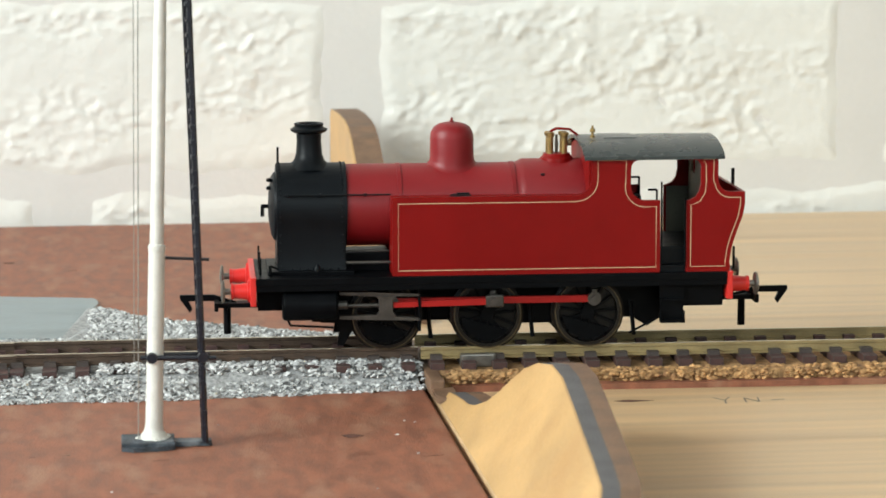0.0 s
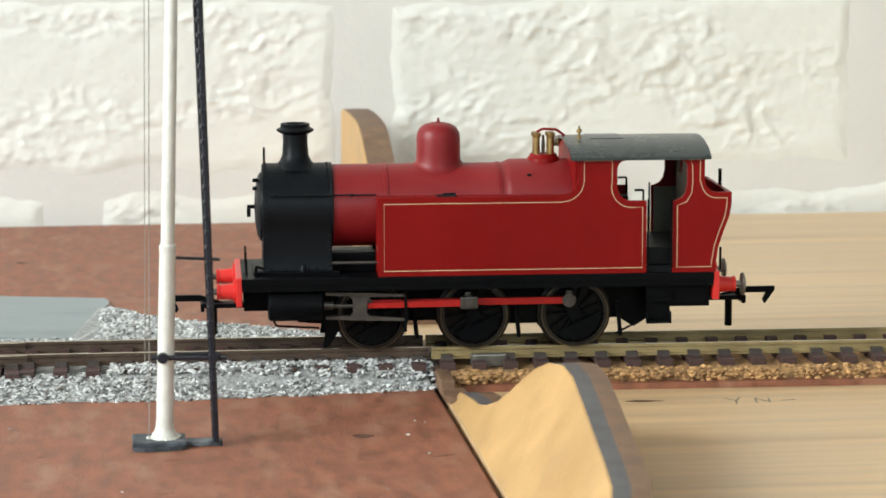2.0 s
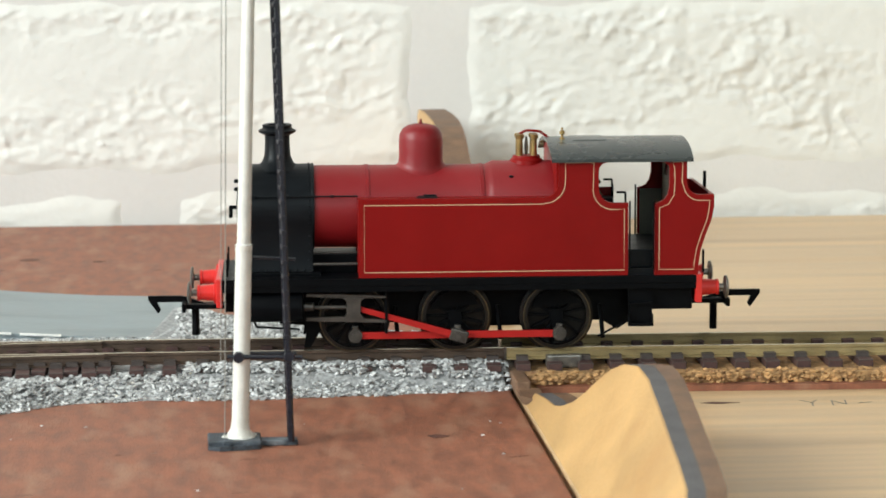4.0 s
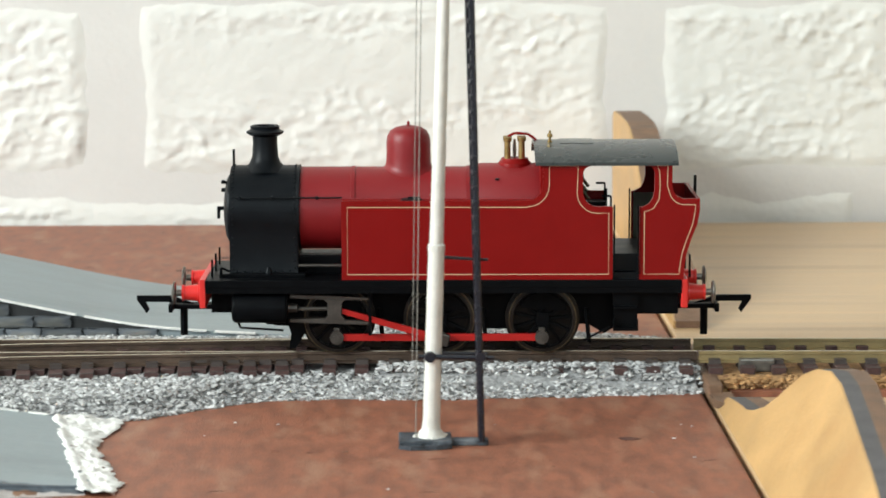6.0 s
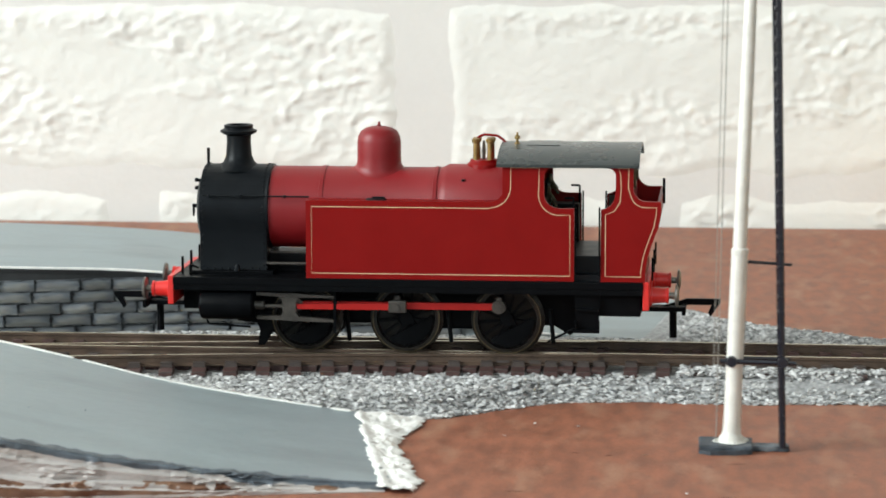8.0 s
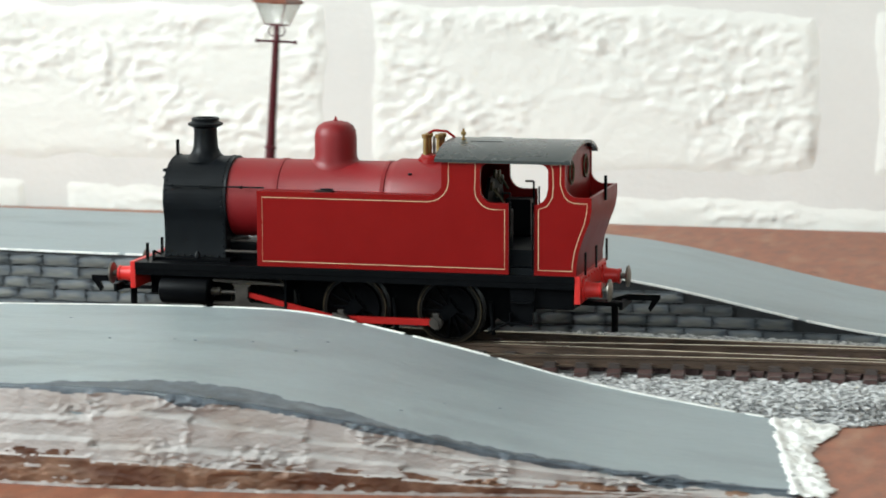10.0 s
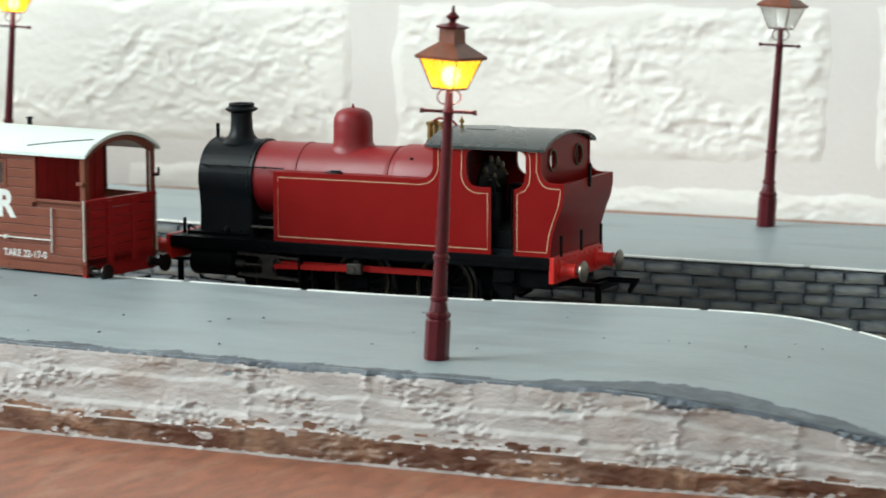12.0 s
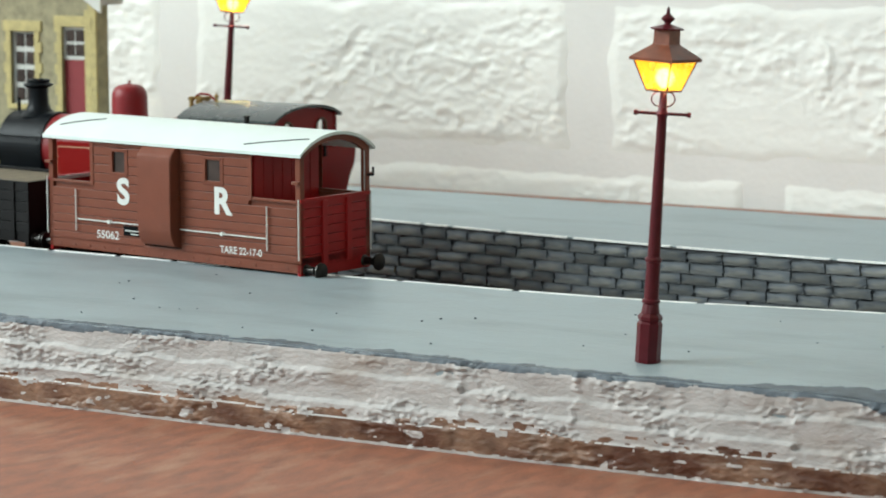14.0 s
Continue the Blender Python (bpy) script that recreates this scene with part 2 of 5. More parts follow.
def ribbon(outline, width, y, depth=0.08, closed=True, bm=None):
    """A thin painted line along an outline in x, z, lying on the plane y."""
    own = bmesh.new()
    pts = list(outline)
    n = len(pts)
    ins, outs = [], []
    for i, p in enumerate(pts):
        a = pts[(i - 1) % n] if closed or i else p
        b = pts[(i + 1) % n] if closed or i < n - 1 else p
        d = Vector((b[0] - a[0], b[1] - a[1])).normalized()
        k = Vector((-d.y, d.x)) * width / 2
        ins.append(own.verts.new((p[0] + k.x, y - depth, p[1] + k.y)))
        outs.append(own.verts.new((p[0] - k.x, y - depth, p[1] - k.y)))
    for i in range(n if closed else n - 1):
        j = (i + 1) % n
        own.faces.new((ins[i], ins[j], outs[j], outs[i]))
    return join(bm, own)


def smoothstep(a, b, x):
    t = max(0.0, min(1.0, (x - a) / (b - a)))
    return t * t * (3 - 2 * t)


def along(table, x):
    """Smooth value of a table of (place, value) at x."""
    if x <= table[0][0]:
        return table[0][1]
    for i in range(len(table) - 1):
        (a, p), (b, q) = table[i], table[i + 1]
        if x <= b:
            p0 = table[max(0, i - 1)]
            q0 = table[min(len(table) - 1, i + 2)]
            h = b - a
            m0 = (q - p0[1]) / (b - p0[0])
            m1 = (q0[1] - p) / (q0[0] - a)
            t = (x - a) / h
            return (2 * t**3 - 3 * t**2 + 1) * p + (t**3 - 2 * t**2 + t) * h * m0 + (-2 * t**3 + 3 * t**2) * q + (t**3 - t**2) * h * m1
    return table[-1][1]


# ---- setting ----
TOP = 18.5      # platform surface
RAIL = 7.5      # rail top
MAIN = ((-900, 616), (-620, 612), (-520, 610), (-450, 608.6), (-400, 607.5), (-340, 606.4), (-280, 605.8), (-100, 606), (0, 605), (75, 603.2), (200, 599.5), (900, 590))
SIDING = ((-900, 655), (-600, 606), (-520, 592), (-440, 579), (-396, 572), (-352, 566), (-300, 567), (-250, 573), (-200, 582), (-140, 593), (-80, 601), (-20, 604.8))
NEAR_EDGE = ((-900, 620), (-620, 582), (-455, 562.6), (-406, 560.6), (-345, 558), (-294, 557.6), (-259, 559.6), (-220, 565.5), (-193, 568), (-175, 567), (-155, 562), (-123, 557), (-60, 553))
NEAR_BACK = ((-900, 480), (-620, 471), (-300, 469), (-190, 470), (-140, 476), (-58, 492))
FAR_EDGE = ((-900, 745), (-620, 693), (-470, 669), (-397, 658), (-330, 649), (-286, 645), (-240, 643), (-190, 644), (-165, 648), (-140, 655), (-110, 658), (-40, 656), (-4, 655))
FAR_BACK = ((-900, 830), (-600, 812), (-530, 790), (-470, 735), (-400, 727), (-300, 726), (-140, 726), (-80, 724), (-20, 719), (-4, 716))


def rise(x):
    """The main line climbs very slightly where the platforms begin."""
    return 1.5 * smoothstep(320, 500, -x)


NEAR_RAMP = ((-230, 18.5), (-205, 18.5), (-181, 18.2), (-163, 16.4), (-148, 14.2), (-135, 11.9), (-112, 7.3), (-79, 2.7), (-62, 1.1), (-50, 0.8))
FAR_RAMP = ((-230, 18.5), (-190, 18.4), (-155, 17.2), (-132, 15.5), (-113, 12.6), (-67, 3.9), (-36, 1.5), (-10, 0.9))


def near_top(x):
    return along(NEAR_RAMP, x)


def far_top(x):
    return along(FAR_RAMP, x)


def structure(name, bm, material, label, category="", smooth=False):
    return tagged(part(name, bm, material, None, "", smooth), label, category, kind="structure")


def room():
    structure("floor", box(-1500, 1500, -1500, 900, -30, -18.2), M_ROOM, "plain worktop under the layout boards", "floor")
    structure("wall_north", box(-1500, 1500, 878, 960, -30, 1400), M_JOINT, "painted wall between textured white blocks", "wall")
    structure("wall_east", box(1500, 1560, -1500, 960, -30, 1400), M_ROOM, "plain pale side wall", "wall")
    bm = box(-1560, -1500, -1500, -710, -30, 1400)
    box(-1560, -1500, 390, 960, -30, 1400, bm=bm)
    box(-1560, -1500, -710, 390, -30, 380, bm=bm)
    box(-1560, -1500, -710, 390, 1240, 1400, bm=bm)
    structure("wall_west", bm, M_ROOM, "plain pale wall with a window opening", "wall")
    # unseen wall; its opening is added only to go with the front fill
    bm = box(-1560, -1000, -1560, -1500, -30, 1400)
    box(560, 1560, -1560, -1500, -30, 1400, bm=bm)
    box(-1000, 560, -1560, -1500, -30, 240, bm=bm)
    box(-1000, 560, -1560, -1500, 1160, 1400, bm=bm)
    structure("wall_south", bm, M_ROOM, "plain pale wall with a wide opening added for the fill lamp", "wall")
    structure("ceiling", box(-1560, 1560, -1560, 960, 1400, 1440), M_ROOM, "plain pale ceiling", "ceiling")


def wall_blocks():
    """Rock-faced blocks, each a grid with a rounded border and a trowelled relief."""
    north = bpy.data.objects["wall_north"]
    rows = ((-52, 10.2, (-730, -551, -370, -187, -18, 155, 330, 500)), (15.0, 72.5, (-800, -618, -438.5, -259.5, -92.5, 76, 246, 420)), (77.5, 135, (-730, -551, -370, -187, -18, 155, 330, 500)))
    for k, (z0, z1, joints) in enumerate(rows):
        for j in range(len(joints) - 1):
            w = joints[j + 1] - joints[j] - 13
            h = z1 - z0
            bm = bmesh.new()
            nx, nz = 190, 70
            grid = []
            for i in range(nx + 1):
                col = []
                for n in range(nz + 1):
                    u, v = (i / nx - 0.5) * w, (n / nz - 0.5) * h
                    edge = min(w / 2 - abs(u), h / 2 - abs(v))
                    e2 = edge + 2.8 * noise.noise((u * 0.06, v * 0.06, 7 + j * 3.1 + k * 17)) + 0.8 * noise.noise((u * 0.2, v * 0.2, 3)) - 1.0
                    lift = smoothstep(-1.0, 5.5, e2)
                    p = Vector((u + 171 * j, v * 1.15, 40 * k)) * 0.045
                    q = Vector((p.x * 0.8, p.y * 1.25, p.z))
                    gate = smoothstep(-0.25, 0.3, noise.noise(q * 0.75 + Vector((5, 5, 5))))
                    warp = Vector((noise.noise(q * 1.3), noise.noise(q * 1.3 + Vector((9, 2, 0))), 0)) * 0.5
                    crease = noise.turbulence(q * 1.15 + warp, 4, True)
                    streak = (1 - abs(noise.noise(q * 1.6 + warp * 2))) ** 10
                    r = 0.95 * (crease - 0.6) * (0.3 + 0.7 * gate) + 0.6 * streak * gate + 0.4 * noise.noise(q * 0.6) + (0.06 + 0.4 * gate) * noise.noise(q * 8) + (0.1 + 0.2 * gate) * noise.noise(q * 17)
                    x, z = u, v
                    if edge <= 0.01:
                        x *= 1 - 0.006
                    col.append(bm.verts.new((x, -lift * (1.0 + r * smoothstep(0, 6, e2)), z)))
                grid.append(col)
            for i in range(nx):
                for n in range(nz):
                    bm.faces.new((grid[i][n], grid[i + 1][n], grid[i + 1][n + 1], grid[i][n + 1]))
            part("block", bm, M_WALL, north, smooth=False, at=((joints[j] + joints[j + 1]) / 2, 878.3, (z0 + z1) / 2)).data.shade_smooth()


def boards():
    b = box(-1490, 66, 250, 872, -18, 0, 0.7)
    tagged(part("baseboard_brown", b, M_BROWN), "brown stained layout board with scuffs", "baseboard", kind="structure")
    b = box(67.2, 1490, 250, 872, -18, 0.0, 0.7)
    tagged(part("baseboard_oak", b, M_OAK), "pale oak-grained board butted to the brown one", "baseboard", kind="structure")
    bm = bmesh.new()
    rnd = random.Random(5)
    for i in range(14):
        x, y = rnd.uniform(-60, 62), rnd.uniform(470, 560)
        own = bmesh.new()
        bmesh.ops.create_icosphere(own, subdivisions=1, radius=rnd.uniform(0.15, 0.38))
        own.transform(Matrix.Translation((x, y, 0.05)) @ Matrix.Diagonal((1.3, 1, 0.5, 1)))
        join(bm, own)
    tagged(part("crumbs", bm, M_BALLAST), "stray ballast crumbs on the brown board", "crumbs", kind="stuff")


def marks():
    rnd = random.Random(8)
    for x, y, r in ((56.9, 737, 2.0), (44, 739.5, 0.8), (-52, 796, 2.4), (-31.7, 790.6, 1.4), (45.6, 536.5, 2.0), (-62, 771.7, 2.2), (-11.4, 525.4, 0.5)):
        o = [(x + 0.8 * r * (1.0 + 0.8 * rnd.random()) * math.cos(a * 0.63), y + 0.8 * r * (0.6 + 0.8 * rnd.random()) * math.sin(a * 0.63)) for a in range(10)]
        tagged(part("knot_dent", plate(o, 0.02, 0.09, "Z"), M_PLASTERB if r < 1 else M_DENT), "small dark dent in the brown board", "dent", kind="structure")
    bm = bmesh.new()
    for i in range(70):
        x, y = rnd.uniform(-330, 62), rnd.choice((rnd.uniform(440, 560), rnd.uniform(730, 860)))
        l, w, a = rnd.uniform(0.4, 2.2), rnd.uniform(0.08, 0.25), rnd.uniform(-0.5, 0.5)
        d = Vector((math.cos(a), math.sin(a)))
        k = Vector((-d.y, d.x)) * w
        d *= l
        if y < along(NEAR_BACK, x) - 6 or x > -40 or y > 735:
            plate([(x - d.x, y - d.y), (x + k.x, y + k.y), (x + d.x, y + d.y), (x - k.x, y - k.y)], 0.02, 0.05, "Z", bm)
    tagged(part("scuffs", bm, M_DENT), "short dark scuffs in the brown board", "scuffs", kind="stuff")
    bm = plate([(105, 565), (108, 566), (113.6, 564.6), (108, 563.6)], 0.02, 0.08, "Z")
    tagged(part("dark_dent", bm, M_DENT), "dark dent in the oak board", "dent", kind="structure")
    bm = bmesh.new()
    for a, b in (((127, 566), (129, 563)), ((130.5, 566), (129, 563)), ((129, 563), (128.4, 559.5)), ((133, 560), (133.6, 565)), ((133.6, 565), (136, 560.6)), ((136, 560.6), (136.6, 565)), ((139, 562), (142, 562.6))):
        d = Vector((b[0] - a[0], b[1] - a[1])).normalized() * 0.16
        plate([(a[0] - d.y, a[1] + d.x), (b[0] - d.y, b[1] + d.x), (b[0] + d.y, b[1] - d.x), (a[0] + d.y, a[1] - d.x)], 0.02, 0.06, "Z", bm)
    tagged(part("pencil_marks", bm, M_STEEL), "faint pencil strokes on the oak board", "pencil marks", kind="stuff")


def bracket(name, outline, x, lean, thick, core, label):
    """A plywood side piece: pale face, and an edge of brown and dark plies."""
    t = thing(name, x, 0, 0, label, "wooden bracket", "wooden brackets at the board joint")
    for nm, a, b, m in (("face_ply", 0, 0.06, M_PLY), ("core_ply", 0.06, 0.5, core), ("back_ply", 0.5, 1, M_PLYEDGE)):
        bm = bmesh.new()
        top = sorted(outline[1:-1])
        cols = [[bm.verts.new((c * thick, y, h)) for c, h in ((a, 0.02), (a, z), (b, z), (b, 0.02))] for y, z in top]
        for p, q in zip(cols, cols[1:]):
            for i in range(4):
                bm.faces.new((p[i], q[i], q[(i + 1) % 4], p[(i + 1) % 4]))
        bm.faces.new(cols[0])
        bm.faces.new(cols[-1][::-1])
        for v in bm.verts:
            v.co.x += lean * v.co.z
        part(nm, bm, m, t)
    return t


def brackets():
    near = [(566, 0.02), (566.4, 2.6), (559, 3.3), (552.3, 3.8), (545, 4.2), (538.5, 5.3), (532, 7.4), (528.2, 10), (525.5, 13), (521.6, 15.9), (515.3, 18.1), (505.5, 19.5), (493, 19.4), (476, 18.0), (457, 16.3), (439.5, 14.8), (427, 13.5), (423, 12.4), (421.6, 10), (421, 0.02)]
    bracket("wooden_bracket", near, 67.4, 0.725, 7.0, M_PLYDARK, "curved plywood bracket with a pale face on the oak board")
    far = [(667, 0.02), (669, 2.0), (682, 5.5), (700, 11.5), (720, 15.5), (745, 20), (765, 26), (782, 33), (796, 38.6), (806, 41), (818, 42), (840, 42), (866, 41), (870, 39), (870, 0.02)]
    far = [(y, z * 0.9) for y, z in far]
    bracket("wooden_bracket", far, 68, 0.0, 8.5, M_PLYEDGE, "tall curved plywood bracket standing by the white wall")



def sweep(table, x0, x1, offset, section, step=8.0):
    """A section of (across, height) drawn along a table's curve."""
    bm = bmesh.new()
    rings = []
    n = max(2, int((x1 - x0) / step))
    for i in range(n + 1):
        x = x0 + (x1 - x0) * i / n
        s = (along(table, x + 1) - along(table, x - 1)) / 2
        d = Vector((1, s)).normalized()
        k = Vector((-d.y, d.x))
        up = rise(x) if table is MAIN else 0.0
        rings.append([bm.verts.new((x + k.x * (offset + a), along(table, x) + k.y * (offset + a), h + up)) for a, h in section])
    m = len(section)
    for p, q in zip(rings, rings[1:]):
        for i in range(m):
            f = bm.faces.new((p[i], q[i], q[(i + 1) % m], p[(i + 1) % m]))
            f.material_index = 1 if section[i][1] > RAIL - 0.15 and section[(i + 1) % m][1] > RAIL - 0.15 else 0
    bm.faces.new(rings[0])
    bm.faces.new(rings[-1][::-1])
    return bm


def track(name, table, x0, x1, mats, label, sleepers, drop=0.0, reach=14.5):
    t = thing(name, 0, 0, 0, label, "railway track")
    t["kind"] = "structure"
    sec = [(-1.0, 4.9), (1.0, 4.9), (1.0, 5.3), (0.25, 5.5), (0.25, 6.7), (0.5, 6.85), (0.5, RAIL - drop), (-0.5, RAIL - drop), (-0.5, 6.85), (-0.25, 6.7), (-0.25, 5.5), (-1.0, 5.3)]
    for o in (-8.2, 8.2):
        part("rail", sweep(table, x0, x1, o, sec), mats, t)
    a, b, pitch = sleepers
    bm = box(-1.6, 1.6, -reach, reach, 3.2, 4.9, 0.15)
    for f in bm.faces:
        f.material_index = 0
    n = len(bm.faces)
    for o in (-8.2, 8.2):
        box(-1.3, 1.3, o - 2.6, o - 0.6, 4.9, 6.0, bm=bm)
        box(-1.3, 1.3, o + 0.6, o + 2.6, 4.9, 6.0, bm=bm)
    bm.faces.ensure_lookup_table()
    for f in bm.faces[n:]:
        f.material_index = 1
    first = None
    x = a
    rnd = random.Random(3)
    while x <= b:
        s = (along(table, x + 1) - along(table, x - 1)) / 2
        if first is None:
            first = part("sleeper", bm, [M_SLEEPER, M_CHAIR], t)
            ob = first
        else:
            ob = new("sleeper", first.data)
            ob.parent = t
        ob.location = (x * MM, along(table, x) * MM, 0)
        ob.rotation_euler = (0, 0, math.atan(s) + rnd.uniform(-0.01, 0.01))
        x += pitch
    return t


def tracks():
    track("main_track", MAIN, -880, 66, [M_RAILB, M_RAILTOP], "weathered steel rails on brown sleepers in grey ballast", (-340, 64, 7.2), reach=15.5)
    track("oak_track", MAIN, 66.6, 700, [M_RAIL, M_RAILTOP], "brassy rails on black sleepers over a cork strip", (70, 330, 7.0))
    track("siding_track", SIDING, -880, -24, [M_RAILB, M_RAILTOP], "second weathered track that leaves the main one", (-337, -26, 7.2), drop=0.05, reach=16.5)
    bm = sweep(MAIN, 70, 700, 0, [(-21, 0), (21, 0), (19.5, 3.2), (-19.5, 3.2)], 6)
    for v in bm.verts:
        if v.co.z > 1:
            v.co.z += 0.25 * noise.noise(v.co * 0.5)
        v.co.y += 0.9 * noise.noise((v.co.x * 0.3, 0, v.co.z))
    tagged(part("cork_strip", bm, M_CORK), "crumbly brown cork strip under the oak board's track", "cork strip", kind="structure")
    t = thing("rail_joiner", 0, 0, 0, "small dull metal joiner at the rail gap", "rail joiner")
    part("clip", box(75, 83, along(MAIN, 79) - 11.5, along(MAIN, 79) - 9.2, 3.2, 6.2, 0.4), M_STEEL, t)
    t = thing("joint_strip", 0, 0, 0, "dark brown wooden strip at the board joint", "wood strip")
    part("strip", box(66.4, 69.6, 576, 628, 0.02, 3.4, 0.4), M_PLYEDGE, t)
    part("foot_block", plate([(66.5, 577), (66.5, 568), (68.6, 563.5), (71.5, 566.5), (71.8, 577)], 0.02, 1.7, "Z", bevel=0.3), M_PLYEDGE, t)
    t = thing("track_batten", 0, 0, 0, "thin red-brown batten under the cork strip", "wood strip")
    part("batten", sweep(MAIN, 72.2, 700, 0, [(-24, 0.02), (24, 0.02), (24, 1.3), (-24, 1.3)], 20), M_BROWN, t)
    rnd = random.Random(31)
    verts, crumbs = [], []
    for i in range(1500):
        x = 71 + 190 * rnd.random()
        o, z = rnd.choice(((-21.6, rnd.uniform(1.4, 3.2)), (rnd.uniform(-21.5, -15.2), 3.3), (rnd.uniform(-21.8, -18), rnd.uniform(2, 3.3))))
        r = rnd.uniform(0.35, 0.8)
        own = bmesh.new()
        bmesh.ops.create_icosphere(own, subdivisions=1, radius=r)
        for v in own.verts:
            v.co *= rnd.uniform(0.7, 1.2)
        own.transform(Matrix.Translation((x, along(MAIN, x) + o, z)) @ Matrix.Diagonal((1.25, 0.8, 0.7, 1)))
        n = len(verts)
        own.verts.index_update()
        verts += [v.co * MM for v in own.verts]
        crumbs += [tuple(v.index + n for v in f.verts) for f in own.faces]
        own.free()
    me = bpy.data.meshes.new("cork_crumbs")
    me.from_pydata(verts, [], crumbs)
    me.materials.append(M_CORK)
    tagged(new("cork_crumbs", me), "loose golden cork crumbs along the strip's torn edge", "cork", kind="stuff")


def ballast():
    rnd = random.Random(11)

    def front(x):
        return along(((-150, 545), (-100, 549), (-58, 557), (-30, 577), (10, 578.5), (70, 584)), x)

    def back(x):
        return along(((-150, 660), (-60, 690), (-10, 704), (10, 682), (40, 662), (66, 650)), x)
    # the bed, one sheet with sloping shoulders
    bm = bmesh.new()
    grid = []
    for i in range(60):
        x = -330 + 395 * i / 59
        f, b = (front(x), back(x) if x > -9 else along(FAR_EDGE, x) + 1) if x > -140 else (along(NEAR_EDGE, x) - 4, along(FAR_EDGE, x) + 2)
        col = []
        for n in range(26):
            y = f + (b - f) * n / 25
            h = 3.4 * smoothstep(0, 12, min(y - f, b - y)) if x > -140 else 3.4
            if y > 632:
                h = min(h, 1.2)
            if x > -8:
                h += 1.5 * smoothstep(-8, 4, x) * smoothstep(584, 590, y) * (1 - smoothstep(595, 596.5, y))
            col.append(bm.verts.new((x, y, 0.05 + h + 0.3 * noise.noise((x * 0.3, y * 0.3, 2)))))
        grid.append(col)
    for i in range(59):
        for n in range(25):
            bm.faces.new((grid[i][n], grid[i + 1][n], grid[i + 1][n + 1], grid[i][n + 1]))
    tagged(part("ballast_bed", bm, M_BALLBED, smooth=True), "grey grit bed under the rails", "ballast", kind="structure")
    verts, faces = [], []
    base = [(1, 0, 0), (-1, 0, 0), (0, 1, 0), (0, -1, 0), (0, 0, 1), (0, 0, -1)]
    tri = [(0, 2, 4), (2, 1, 4), (1, 3, 4), (3, 0, 4), (2, 0, 5), (1, 2, 5), (3, 1, 5), (0, 3, 5)]
    made = 0
    while made < 30000:
        x = rnd.uniform(-150, 66) if rnd.random() < 0.94 else rnd.uniform(-330, -150)
        y = rnd.uniform(545, 705)
        if x < -140:
            f, b = along(NEAR_EDGE, x), along(FAR_EDGE, x)
        else:
            f, b = front(x), back(x) + 3 * noise.noise((x * 0.2, 9, 1)) if x > -8 + 2 * noise.noise((y * 0.2, 4, 4)) else along(FAR_EDGE, x)
        f += 2.0 * noise.noise((x * 0.12, 3, 1)) - 0.5
        if y < f or y > b or (y > 632 and rnd.random() < 0.12):
            continue
        m = along(MAIN, x)
        if abs(abs(y - m) - 8.2) < 1.6 or (x < -20 and abs(abs(y - along(SIDING, x)) - 8.2) < 1.5):
            continue
        inside = abs(y - m) < 13 or (x < -20 and abs(y - along(SIDING, x)) < 13)
        buried = x > -5 and m - 17 < y < m - 9.4
        if inside and not buried and rnd.random() < 0.86:
            continue
        h = 3.4 * smoothstep(0, 12, min(y - f, b - y))
        if y > 632:
            h = min(h, 1.2)
        z = h + rnd.uniform(-0.1, 0.45) - (0.5 if inside and not buried else 0) + (1.5 * smoothstep(m - 20, m - 15, y) if buried else 0)
        r = rnd.uniform(0.4, 0.8)
        q = Euler((rnd.uniform(-0.9, 0.9), rnd.uniform(-0.55, 0.55), rnd.uniform(0, 6.3))).to_matrix()
        s = Vector((r * rnd.uniform(1.0, 1.9), r * rnd.uniform(0.6, 0.95), r * rnd.uniform(0.5, 0.8)))
        o = len(verts)
        for v in base:
            p = q @ Vector((v[0] * s.x, v[1] * s.y, v[2] * s.z)) + Vector((x, y, z))
            verts.append((p.x * MM, p.y * MM, p.z * MM))
        faces += [(a + o, b_ + o, c + o) for a, b_, c in tri]
        made += 1
    me = bpy.data.meshes.new("ballast_stones")
    me.from_pydata(verts, [], faces)
    me.materials.append(M_BALLAST)
    tagged(new("ballast_stones", me), "loose grey and white ballast chips round the track", "ballast", kind="stuff")


def deck(edge, back, top, x0, x1, step=5.0, inset=0.0, rows=14, end=None):
    """The upper skin of a platform, a grid between its two long edges."""
    bm = bmesh.new()
    n = int((x1 - x0) / step)
    grid = []
    for i in range(n + 1):
        x = x0 + (x1 - x0) * i / n
        col = []
        for k in range(rows + 1):
            xx = x + (end(k / rows) * smoothstep(x0 + (x1 - x0) * 0.8, x1, x) if end else 0)
            a, b = along(edge, xx), along(back, xx)
            y = a + (b - a) * k / rows
            col.append(bm.verts.new((xx, y, top(xx) + 0.22 * noise.noise((x * 0.03, y * 0.05, 4)) - inset)))
        grid.append(col)
    for i in range(n):
        for k in range(rows):
            bm.faces.new((grid[i][k], grid[i][k + 1], grid[i + 1][k + 1], grid[i + 1][k]))
    # body below
    low = [[bm.verts.new((c[0].co.x, c[0].co.y, 0.02)), bm.verts.new((c[-1].co.x, c[-1].co.y, 0.02))] for c in grid]
    for i in range(n):
        bm.faces.new((grid[i][0], grid[i + 1][0], low[i + 1][0], low[i][0]))
        bm.faces.new((grid[i][-1], low[i][1], low[i + 1][1], grid[i + 1][-1]))
    bm.faces.new([v for v in grid[-1]] + [low[-1][1], low[-1][0]])
    bm.faces.new([v for v in grid[0]][::-1] + [low[0][0], low[0][1]])
    return bm


